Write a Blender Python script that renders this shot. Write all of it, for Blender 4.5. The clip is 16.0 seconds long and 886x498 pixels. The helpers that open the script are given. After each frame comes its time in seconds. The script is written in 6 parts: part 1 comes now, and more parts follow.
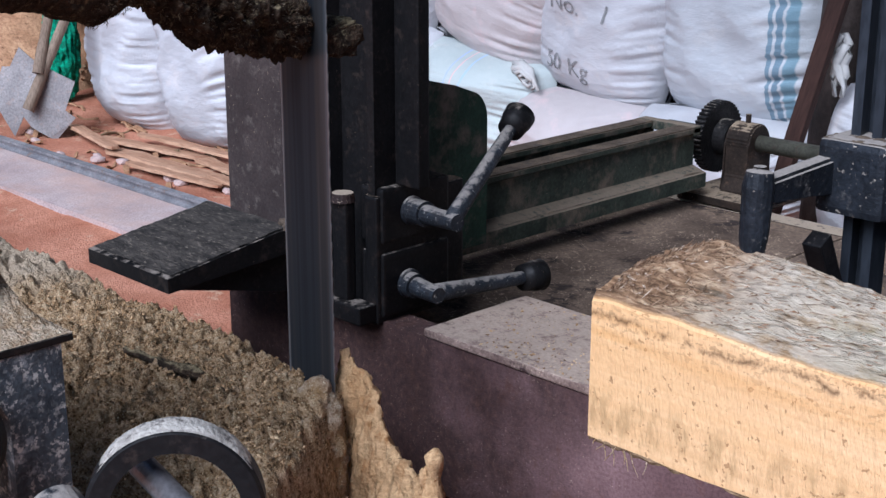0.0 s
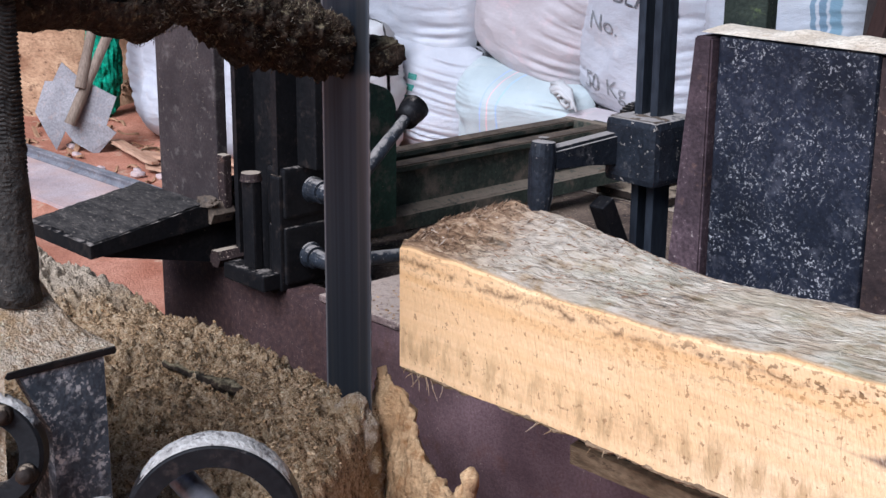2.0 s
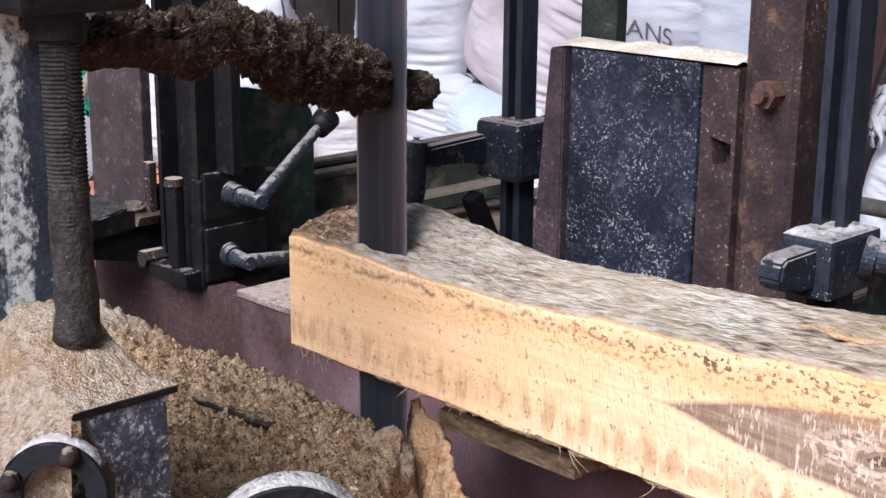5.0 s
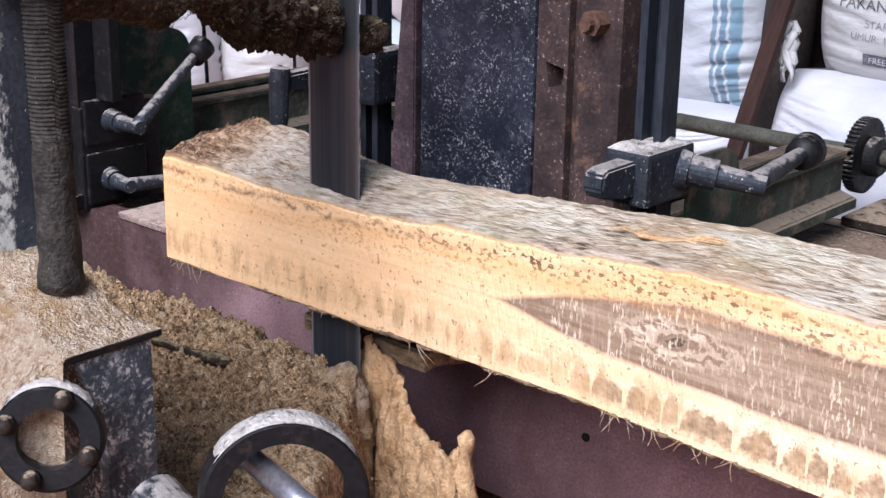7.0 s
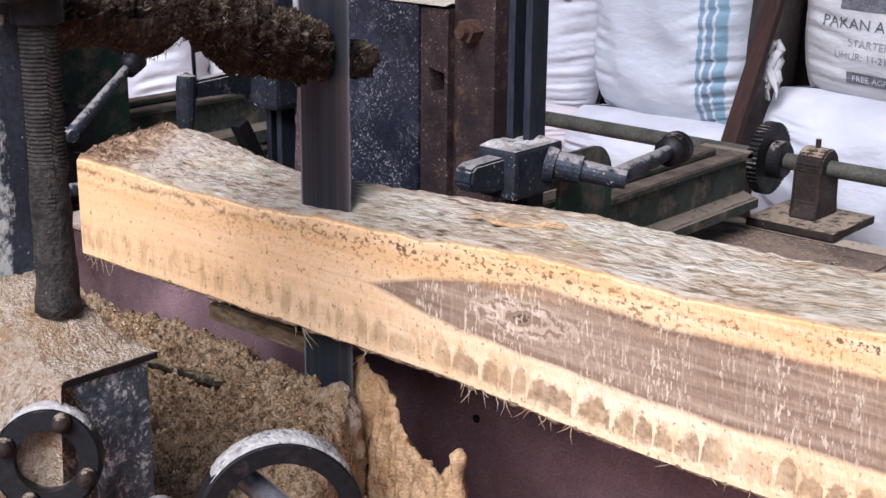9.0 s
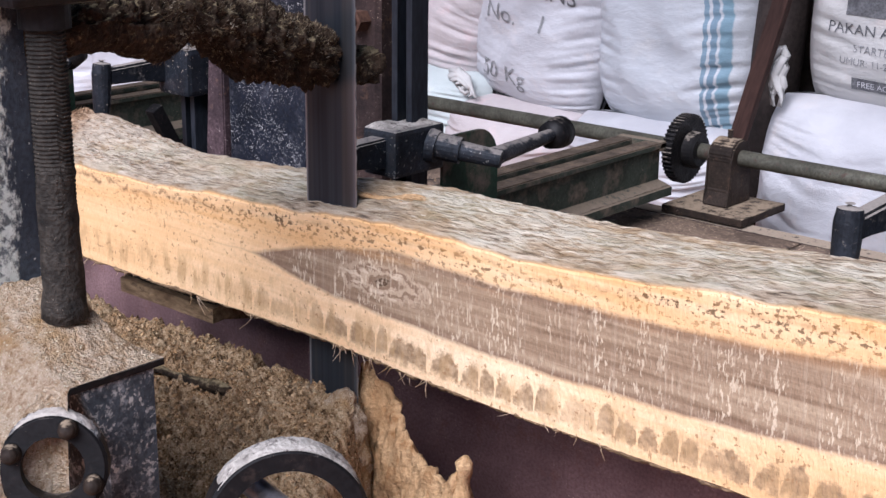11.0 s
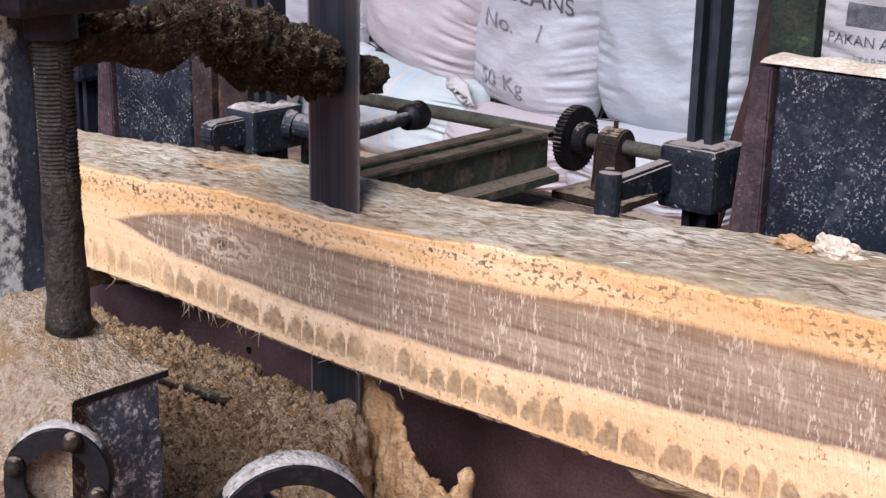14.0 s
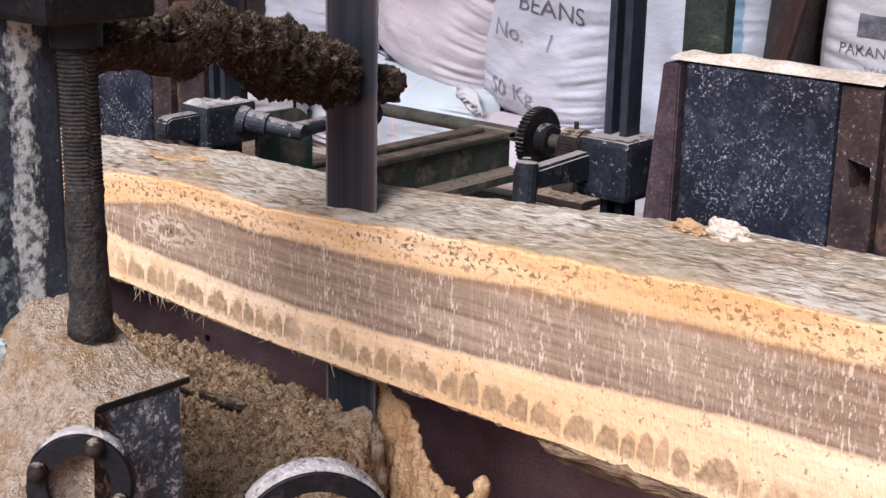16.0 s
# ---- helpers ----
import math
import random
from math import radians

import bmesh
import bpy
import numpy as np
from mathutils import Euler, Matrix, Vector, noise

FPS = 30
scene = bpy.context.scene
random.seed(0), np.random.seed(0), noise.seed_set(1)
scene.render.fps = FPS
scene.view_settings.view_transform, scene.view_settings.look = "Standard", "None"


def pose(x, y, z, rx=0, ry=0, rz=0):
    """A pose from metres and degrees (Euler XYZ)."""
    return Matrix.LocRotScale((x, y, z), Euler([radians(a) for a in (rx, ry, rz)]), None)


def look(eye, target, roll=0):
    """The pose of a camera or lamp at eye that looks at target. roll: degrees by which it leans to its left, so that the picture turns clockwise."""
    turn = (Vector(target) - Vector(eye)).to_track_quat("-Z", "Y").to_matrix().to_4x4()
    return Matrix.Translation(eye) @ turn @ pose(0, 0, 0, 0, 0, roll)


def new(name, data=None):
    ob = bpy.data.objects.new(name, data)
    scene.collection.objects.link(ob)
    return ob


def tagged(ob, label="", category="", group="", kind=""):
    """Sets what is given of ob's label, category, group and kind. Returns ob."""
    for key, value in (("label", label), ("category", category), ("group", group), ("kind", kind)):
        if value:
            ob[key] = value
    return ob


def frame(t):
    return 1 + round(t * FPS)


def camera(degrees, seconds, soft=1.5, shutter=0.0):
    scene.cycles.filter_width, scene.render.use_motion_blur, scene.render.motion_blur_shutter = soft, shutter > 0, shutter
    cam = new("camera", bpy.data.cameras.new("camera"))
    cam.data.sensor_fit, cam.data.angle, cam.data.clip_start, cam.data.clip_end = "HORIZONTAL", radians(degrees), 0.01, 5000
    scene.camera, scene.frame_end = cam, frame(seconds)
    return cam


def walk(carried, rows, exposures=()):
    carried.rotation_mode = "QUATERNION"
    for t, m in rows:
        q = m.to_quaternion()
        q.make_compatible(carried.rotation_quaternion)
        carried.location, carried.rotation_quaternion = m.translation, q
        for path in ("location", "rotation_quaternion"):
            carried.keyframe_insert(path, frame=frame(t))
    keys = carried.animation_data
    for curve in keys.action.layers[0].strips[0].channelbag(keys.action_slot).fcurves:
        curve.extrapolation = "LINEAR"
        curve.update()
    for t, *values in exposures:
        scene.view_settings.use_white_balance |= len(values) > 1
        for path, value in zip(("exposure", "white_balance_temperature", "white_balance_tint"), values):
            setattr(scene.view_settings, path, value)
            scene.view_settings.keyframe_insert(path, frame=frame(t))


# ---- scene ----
cam = camera(34.98, 16.0)
walk(cam, [
    (0, pose(1.7814, -1.3668, 0.7704, 73.329, -0.011, 45.875)),
    (0.5, pose(1.7843, -1.3720, 0.7706, 73.305, -0.025, 46.155)),
    (1, pose(1.7875, -1.3754, 0.7747, 74.133, 0.160, 46.619)),
    (1.5, pose(1.7890, -1.3779, 0.7742, 73.966, -0.158, 47.248)),
    (2, pose(1.7843, -1.3778, 0.7741, 74.079, -0.404, 47.464)),
    (2.5, pose(1.7829, -1.3787, 0.7785, 74.504, -0.456, 48.016)),
    (3, pose(1.7811, -1.3759, 0.7807, 74.513, -0.529, 47.960)),
    (5.5, pose(1.6954, -1.4897, 0.7962, 74.940, -0.042, 44.378)),
    (6, pose(1.6921, -1.5181, 0.8051, 73.619, 0.175, 41.646)),
    (6.5, pose(1.6952, -1.5508, 0.8179, 72.598, 0.111, 41.622)),
    (7, pose(1.6884, -1.5714, 0.8255, 72.218, -0.866, 41.708)),
    (7.5, pose(1.6923, -1.5826, 0.8356, 72.932, -0.529, 41.296)),
    (8, pose(1.6975, -1.5874, 0.8377, 72.921, -0.449, 41.116)),
    (8.5, pose(1.7060, -1.5959, 0.8401, 73.184, -0.501, 40.765)),
    (9, pose(1.7045, -1.5938, 0.8385, 72.959, -0.546, 41.129)),
    (11.5, pose(1.6920, -1.5938, 0.8404, 73.194, -0.664, 41.328)),
    (12, pose(1.6876, -1.5969, 0.8419, 73.087, -0.850, 41.669)),
    (12.5, pose(1.6870, -1.6000, 0.8422, 73.157, -0.996, 41.579)),
    (13, pose(1.6866, -1.5999, 0.8401, 73.100, -0.989, 41.341)),
    (13.5, pose(1.6840, -1.6013, 0.8407, 73.140, -0.959, 40.975)),
    (14, pose(1.6780, -1.5981, 0.8445, 73.408, -0.974, 41.057)),
    (14.5, pose(1.6796, -1.5966, 0.8445, 73.485, -1.053, 41.378)),
    (15, pose(1.6811, -1.6047, 0.8454, 73.599, -1.006, 41.562)),
    (15.5, pose(1.6745, -1.6133, 0.8424, 73.454, -0.994, 40.733)),
    (16, pose(1.6682, -1.6164, 0.8452, 73.780, -1.172, 41.309)),
], exposures=[(0, 0.60, 5400, 11), (3, 0.82, 5500, 13), (6.2, 1.06, 5700, 16), (9, 0.88, 5700, 17), (12.5, 0.72, 5900, 18), (14.3, 0.70, 5900, 19), (16, 0.80, 5950, 20)])
TRAVEL = [
    (0, 0.6799), (0.5, 0.5971), (1, 0.4900), (1.5, 0.3585), (2, 0.2235), (2.5, 0.1099), (3, 0.0541), (5.5, -0.2063), (6, -0.2651), (6.5, -0.3078), (7, -0.3640), (7.5, -0.4263), (8, -0.4828), (8.5, -0.5435), (9, -0.6124), (11.5, -0.9910), (12, -1.0724), (12.5, -1.1492), (13, -1.2069), (13.5, -1.2559), (14, -1.3140), (14.5, -1.3811), (15, -1.4325), (15.5, -1.4844), (16, -1.5094),
]

# ---- light ----
world = bpy.data.worlds.new("world")
scene.world = world
world.use_nodes = True
_nt = world.node_tree
_sky = _nt.nodes.new("ShaderNodeTexSky")
_sky.sky_type = "NISHITA"
_sky.sun_disc = False
_sky.sun_elevation = radians(43.3)
_sky.sun_rotation = radians(166)
_sky.dust_density = 1.0
_bg = _nt.nodes["Background"]
_nt.links.new(_sky.outputs[0], _bg.inputs[0])
_bg.inputs[1].default_value = 0.045
sun = new("sun", bpy.data.lights.new("sun", "SUN"))
sun.data.energy = 3.6
sun.data.angle = radians(40)
sun.data.color = (1.0, 0.97, 0.94)
sun.matrix_world = look((0.9, -3.6, 3.5), (0, 0, 0))


# ---- materials ----
def ramp(nt, fac, stops):
    n = nt.nodes.new("ShaderNodeValToRGB")
    while len(n.color_ramp.elements) < len(stops):
        n.color_ramp.elements.new(0.5)
    for e, (p, c) in zip(n.color_ramp.elements, stops):
        e.position = p
        e.color = (*c, 1) if len(c) == 3 else c
    nt.links.new(fac, n.inputs[0])
    return n.outputs[0]


def noise_tex(nt, vec, scale, detail=4.0, rough=0.55, stretch=None):
    if stretch:
        m = nt.nodes.new("ShaderNodeMapping")
        m.inputs["Scale"].default_value = stretch
        nt.links.new(vec, m.inputs[0])
        vec = m.outputs[0]
    n = nt.nodes.new("ShaderNodeTexNoise")
    n.inputs["Scale"].default_value = scale
    n.inputs["Detail"].default_value = detail
    n.inputs["Roughness"].default_value = rough
    nt.links.new(vec, n.inputs["Vector"])
    return n.outputs[0]


def mixc(nt, fac, a, b):
    n = nt.nodes.new("ShaderNodeMix")
    n.data_type = "RGBA"
    for sock, v in ((n.inputs[0], fac), (n.inputs[6], a), (n.inputs[7], b)):
        if isinstance(v, (int, float)):
            sock.default_value = v
        elif isinstance(v, tuple):
            sock.default_value = (*v, 1)
        else:
            nt.links.new(v, sock)
    return n.outputs[2]


def calc(nt, op, a, b=0.0, c=None):
    n = nt.nodes.new("ShaderNodeMath")
    n.operation = op
    for k, v in enumerate((a, b) if c is None else (a, b, c)):
        if isinstance(v, (int, float)):
            n.inputs[k].default_value = v
        else:
            nt.links.new(v, n.inputs[k])
    return n.outputs[0]


BW0, BW1 = (0, 0, 0), (1, 1, 1)


def begin(name):
    m = bpy.data.materials.new(name)
    m.use_nodes = True
    nt = m.node_tree
    b = nt.nodes["Principled BSDF"]
    tc = nt.nodes.new("ShaderNodeTexCoord")
    return m, nt, b, tc.outputs["Object"]


def finish(nt, b, col, rough, height=None, strength=0.4, dist=0.004, metal=0.0):
    nt.links.new(col, b.inputs["Base Color"])
    if isinstance(rough, (int, float)):
        b.inputs["Roughness"].default_value = rough
    else:
        nt.links.new(rough, b.inputs["Roughness"])
    b.inputs["Metallic"].default_value = metal
    b.inputs["Specular IOR Level"].default_value = 0.22
    if height is not None:
        bp = nt.nodes.new("ShaderNodeBump")
        bp.inputs["Strength"].default_value = strength
        bp.inputs["Distance"].default_value = dist
        nt.links.new(height, bp.inputs["Height"])
        nt.links.new(bp.outputs[0], b.inputs["Normal"])


def surface(name, c1, c2, scale=12, rough=0.6, metal=0.0, fine=160, bump=0.4, dist=0.003,
            third=None, third_at=(0.58, 0.66), third_scale=30, specks=None, speck_cut=0.66, speck_scale=190, stretch=None, settle=None, settle_at=(0.5, 0.62)):
    """Two mixed tones with a finer grain; a third tone in patches; pale specks of sawdust."""
    m, nt, b, v = begin(name)
    big = noise_tex(nt, v, scale, 5, 0.6, stretch)
    col = ramp(nt, big, [(0.3, c1), (0.7, c2)])
    grain = noise_tex(nt, v, fine, 3, 0.6, stretch)
    dark = tuple(x * 0.6 for x in c1)
    col = mixc(nt, ramp(nt, grain, [(0.35, (0.55,) * 3), (0.6, BW0)]), col, dark)
    if third:
        patch = noise_tex(nt, v, third_scale, 6, 0.7, stretch)
        col = mixc(nt, ramp(nt, patch, [(third_at[0], BW0), (third_at[1], BW1)]), col, third)
    rg = ramp(nt, big, [(0.3, (min(1, rough + 0.12),) * 3), (0.7, (max(0.05, rough - 0.1),) * 3)])
    if specks:
        sp = noise_tex(nt, v, speck_scale, 4, 0.72)
        area = noise_tex(nt, v, 9, 4, 0.7)
        f = calc(nt, "MULTIPLY", ramp(nt, sp, [(speck_cut, BW0), (speck_cut + 0.03, BW1)]), ramp(nt, area, [(0.40, (0.05,) * 3), (0.60, BW1)]))
        col = mixc(nt, f, col, specks)
        rg = mixc(nt, f, rg, (0.95, 0.95, 0.95))
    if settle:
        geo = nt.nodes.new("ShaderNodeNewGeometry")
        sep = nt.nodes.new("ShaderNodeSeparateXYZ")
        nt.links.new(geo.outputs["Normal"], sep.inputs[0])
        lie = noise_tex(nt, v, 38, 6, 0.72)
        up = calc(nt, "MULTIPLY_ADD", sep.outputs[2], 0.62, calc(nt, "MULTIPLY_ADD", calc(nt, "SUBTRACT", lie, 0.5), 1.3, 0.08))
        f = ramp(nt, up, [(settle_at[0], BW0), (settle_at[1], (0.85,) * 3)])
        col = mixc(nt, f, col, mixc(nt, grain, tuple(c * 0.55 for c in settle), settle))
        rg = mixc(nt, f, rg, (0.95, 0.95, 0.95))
    h = calc(nt, "ADD", grain, calc(nt, "MULTIPLY", big, 0.8))
    finish(nt, b, col, rg, h, bump, dist, metal)
    return m


DUST = (0.62, 0.47, 0.31)
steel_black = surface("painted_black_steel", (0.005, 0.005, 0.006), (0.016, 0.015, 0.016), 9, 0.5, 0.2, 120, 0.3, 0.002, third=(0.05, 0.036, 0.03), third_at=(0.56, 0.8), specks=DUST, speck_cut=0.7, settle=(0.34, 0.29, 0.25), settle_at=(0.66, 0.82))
column_brown = surface("dusty_rust_brown_column", (0.024, 0.016, 0.016), (0.088, 0.055, 0.049), 9, 0.7, 0.1, 140, 0.5, 0.003, third=(0.17, 0.095, 0.06), third_at=(0.56, 0.72), third_scale=16, specks=(0.46, 0.36, 0.28), speck_cut=0.61, speck_scale=150)
flange_paint = surface("worn_purple_brown_flange", (0.026, 0.017, 0.020), (0.125, 0.083, 0.092), 9, 0.65, 0.1, 150, 0.5, 0.003, third=(0.18, 0.105, 0.08), third_at=(0.62, 0.76), third_scale=20, specks=(0.5, 0.42, 0.38), speck_cut=0.66, speck_scale=150)
dust_cream = surface("cream_sawdust", (0.52, 0.42, 0.31), (0.80, 0.71, 0.58), 18, 0.95, 0, 170, 0.9, 0.005, third=(0.42, 0.30, 0.19), third_at=(0.60, 0.74), third_scale=30)
rust = surface("rusted_bolt", (0.06, 0.030, 0.022), (0.15, 0.08, 0.055), 40, 0.8, 0.1, 150, 0.5, 0.002)
# the lighter bluish tone puts sky sheen into the paint; patches and specks are dust
steel_speck = surface("dusty_blue_black_plate", (0.007, 0.0085, 0.014), (0.029, 0.034, 0.052), 6, 0.45, 0.1, 150, 0.25, 0.002, third=(0.10, 0.10, 0.12), third_at=(0.54, 0.78), third_scale=16, specks=(0.46, 0.445, 0.44), speck_cut=0.58, speck_scale=220)
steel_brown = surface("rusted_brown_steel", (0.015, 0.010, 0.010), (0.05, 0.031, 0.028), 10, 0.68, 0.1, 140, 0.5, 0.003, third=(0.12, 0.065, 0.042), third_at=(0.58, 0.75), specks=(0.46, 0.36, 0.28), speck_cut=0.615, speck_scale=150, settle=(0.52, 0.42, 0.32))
steel_grey = surface("worn_grey_steel_post", (0.014, 0.017, 0.023), (0.040, 0.047, 0.060), 8, 0.48, 0.2, 110, 0.25, 0.0015, specks=DUST, speck_cut=0.73, stretch=(1, 1, 0.25))
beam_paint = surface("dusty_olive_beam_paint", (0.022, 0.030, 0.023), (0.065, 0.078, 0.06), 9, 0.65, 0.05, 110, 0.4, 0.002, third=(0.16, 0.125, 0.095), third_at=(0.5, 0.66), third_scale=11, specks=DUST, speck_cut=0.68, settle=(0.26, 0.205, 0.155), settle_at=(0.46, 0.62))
steel_green = surface("green_painted_steel", (0.010, 0.03, 0.02), (0.022, 0.06, 0.04), 9, 0.5, 0.05, 110, 0.4, 0.002, third=(0.13, 0.105, 0.085), third_at=(0.5, 0.66), third_scale=11, specks=DUST, speck_cut=0.7)
beam_dust = surface("dusty_beam_flange", (0.055, 0.042, 0.033), (0.19, 0.14, 0.10), 14, 0.8, 0.05, 160, 0.5, 0.003, third=(0.045, 0.042, 0.04), third_at=(0.55, 0.7))
moss = surface("mossy_grey_panel", (0.010, 0.013, 0.012), (0.038, 0.048, 0.034), 12, 0.85, 0, 140, 0.6, 0.004, third=(0.075, 0.095, 0.04), specks=(0.5, 0.44, 0.36))
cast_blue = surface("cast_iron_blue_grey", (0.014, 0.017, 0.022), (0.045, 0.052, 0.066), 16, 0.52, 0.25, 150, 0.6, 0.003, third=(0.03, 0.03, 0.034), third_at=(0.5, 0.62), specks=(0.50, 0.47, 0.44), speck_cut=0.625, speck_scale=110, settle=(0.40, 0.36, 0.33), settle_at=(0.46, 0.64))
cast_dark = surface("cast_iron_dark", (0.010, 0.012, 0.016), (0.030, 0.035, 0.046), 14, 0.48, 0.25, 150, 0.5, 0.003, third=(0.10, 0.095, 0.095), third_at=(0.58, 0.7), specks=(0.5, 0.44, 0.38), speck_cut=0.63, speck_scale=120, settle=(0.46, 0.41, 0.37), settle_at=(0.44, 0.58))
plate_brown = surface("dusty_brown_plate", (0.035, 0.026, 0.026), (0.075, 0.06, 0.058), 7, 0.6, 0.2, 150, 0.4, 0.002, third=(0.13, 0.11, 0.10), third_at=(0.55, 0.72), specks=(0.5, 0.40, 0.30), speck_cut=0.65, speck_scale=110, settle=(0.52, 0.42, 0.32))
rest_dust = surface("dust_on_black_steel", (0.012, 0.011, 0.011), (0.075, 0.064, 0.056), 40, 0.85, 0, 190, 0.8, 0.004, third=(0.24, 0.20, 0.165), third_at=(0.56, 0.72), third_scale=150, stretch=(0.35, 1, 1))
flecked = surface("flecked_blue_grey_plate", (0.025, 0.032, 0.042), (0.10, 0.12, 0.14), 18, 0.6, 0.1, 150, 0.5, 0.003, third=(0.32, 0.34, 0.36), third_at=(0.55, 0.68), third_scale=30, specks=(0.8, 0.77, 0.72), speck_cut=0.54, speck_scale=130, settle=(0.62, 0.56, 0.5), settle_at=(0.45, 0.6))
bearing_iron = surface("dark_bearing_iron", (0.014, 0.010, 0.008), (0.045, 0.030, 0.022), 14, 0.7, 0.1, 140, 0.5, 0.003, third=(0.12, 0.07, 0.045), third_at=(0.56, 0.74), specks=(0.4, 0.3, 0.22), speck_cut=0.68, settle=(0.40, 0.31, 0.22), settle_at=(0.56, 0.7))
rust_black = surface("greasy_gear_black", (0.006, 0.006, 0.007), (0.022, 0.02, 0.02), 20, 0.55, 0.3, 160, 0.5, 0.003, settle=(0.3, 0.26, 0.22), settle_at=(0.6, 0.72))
def crumbs(name, deep, mid, pale, dark_patch, patch_at, drift=None):
    """Loose sawdust: crumbs of several sizes with shade painted into their hollows, damp darker patches, single pale
    chips.
    """
    m, nt, b, v = begin(name)
    big = noise_tex(nt, v, 9, 5, 0.65)
    crumb = noise_tex(nt, v, 75, 5, 0.7)
    fine = noise_tex(nt, v, 260, 3, 0.7)
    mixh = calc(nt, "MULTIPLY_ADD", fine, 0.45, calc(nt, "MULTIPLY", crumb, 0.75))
    # colour follows the bump: hollows painted dark as if shaded, crests pale
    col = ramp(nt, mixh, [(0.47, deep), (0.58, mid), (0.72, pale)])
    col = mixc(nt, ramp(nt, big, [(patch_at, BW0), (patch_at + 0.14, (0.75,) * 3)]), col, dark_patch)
    chip = noise_tex(nt, v, 420, 1, 0.5, (1, 0.4, 1))
    col = mixc(nt, ramp(nt, chip, [(0.66, BW0), (0.7, (0.8,) * 3)]), col, tuple(min(0.85, c * 1.35) for c in pale))
    if drift:
        sep = nt.nodes.new("ShaderNodeSeparateXYZ")
        nt.links.new(v, sep.inputs[0])
        d = calc(nt, "MULTIPLY_ADD", calc(nt, "SUBTRACT", noise_tex(nt, v, 7, 5, 0.65), 0.5), 0.55, calc(nt, "SUBTRACT", drift[0], sep.outputs[0]))
        col = mixc(nt, ramp(nt, calc(nt, "MULTIPLY", d, drift[1]), [(0.0, BW0), (1.0, (0.85,) * 3)]), col, mixc(nt, mixh, (0.36, 0.26, 0.17), (0.82, 0.68, 0.52)))
    finish(nt, b, col, 0.95, mixh, 1.0, 0.03)
    return m


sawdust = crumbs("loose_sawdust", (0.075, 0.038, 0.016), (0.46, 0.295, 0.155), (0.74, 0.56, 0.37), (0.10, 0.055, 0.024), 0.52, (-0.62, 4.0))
sawdust_pale = crumbs("fresh_pale_sawdust", (0.34, 0.215, 0.125), (0.56, 0.42, 0.29), (0.72, 0.59, 0.45), (0.42, 0.25, 0.10), 0.47)
sawdust_cake = surface("caked_orange_sawdust", (0.42, 0.25, 0.12), (0.66, 0.45, 0.25), 16, 0.92, 0, 170, 0.9, 0.006, third=(0.30, 0.15, 0.06), third_at=(0.52, 0.66), third_scale=24)
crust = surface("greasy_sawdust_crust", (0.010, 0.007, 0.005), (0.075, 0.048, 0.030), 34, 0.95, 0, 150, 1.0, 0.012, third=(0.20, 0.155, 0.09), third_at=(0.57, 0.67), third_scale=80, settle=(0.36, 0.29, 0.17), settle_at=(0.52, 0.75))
soil = surface("red_soil", (0.31, 0.11, 0.062), (0.55, 0.26, 0.17), 5, 0.95, 0, 120, 0.9, 0.008, third=(0.50, 0.36, 0.25), third_at=(0.6, 0.72), third_scale=9)
concrete = surface("pinkish_dusty_concrete", (0.33, 0.255, 0.25), (0.53, 0.43, 0.42), 4, 0.85, 0, 140, 0.5, 0.004, third=(0.50, 0.31, 0.24), third_at=(0.42, 0.85), third_scale=3)
rail_steel = surface("worn_rail_steel", (0.16, 0.16, 0.18), (0.34, 0.335, 0.35), 12, 0.5, 0.3, 120, 0.3, 0.002, third=(0.19, 0.12, 0.09))
bark = surface("dry_bark", (0.24, 0.12, 0.065), (0.50, 0.31, 0.18), 9, 0.9, 0, 90, 0.9, 0.006, third=(0.12, 0.06, 0.035), stretch=(0.3, 1, 1))
slab_wood = surface("split_reddish_wood", (0.29, 0.15, 0.088), (0.54, 0.34, 0.225), 9, 0.85, 0, 120, 0.7, 0.004, third=(0.26, 0.12, 0.07), stretch=(0.15, 1, 1))
bark_dark = surface("torn_bark", (0.10, 0.062, 0.035), (0.34, 0.235, 0.14), 30, 0.9, 0, 140, 0.9, 0.004, third=(0.05, 0.03, 0.018), stretch=(0.4, 1, 1))
old_wood = surface("dark_old_wood", (0.025, 0.013, 0.011), (0.080, 0.038, 0.029), 10, 0.75, 0, 110, 0.6, 0.004, stretch=(1, 1, 0.15))
handle_wood = surface("worn_handle_wood", (0.16, 0.115, 0.085), (0.29, 0.22, 0.165), 10, 0.7, 0, 120, 0.4, 0.002, stretch=(1, 1, 0.12))
shovel_steel = surface("dull_shovel_steel", (0.24, 0.225, 0.23), (0.38, 0.355, 0.355), 8, 0.55, 0.3, 110, 0.3, 0.002, third=(0.36, 0.26, 0.22), third_at=(0.55, 0.75))
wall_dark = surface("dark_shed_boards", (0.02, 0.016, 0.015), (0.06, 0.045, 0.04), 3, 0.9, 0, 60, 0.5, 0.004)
net_green = surface("green_net", (0.003, 0.10, 0.055), (0.02, 0.40, 0.24), 60, 0.7, 0, 60, 0.9, 0.006)
ink = surface("faded_grey_ink", (0.20, 0.20, 0.21), (0.36, 0.36, 0.37), 25, 0.9, 0, 150, 0.2, 0.001)
ink_green = surface("faded_green_ink", (0.05, 0.24, 0.20), (0.12, 0.36, 0.30), 25, 0.9, 0, 150, 0.2, 0.001)
ink_dark = surface("dark_ink", (0.09, 0.09, 0.10), (0.2, 0.2, 0.21), 25, 0.9, 0, 150, 0.2, 0.001)
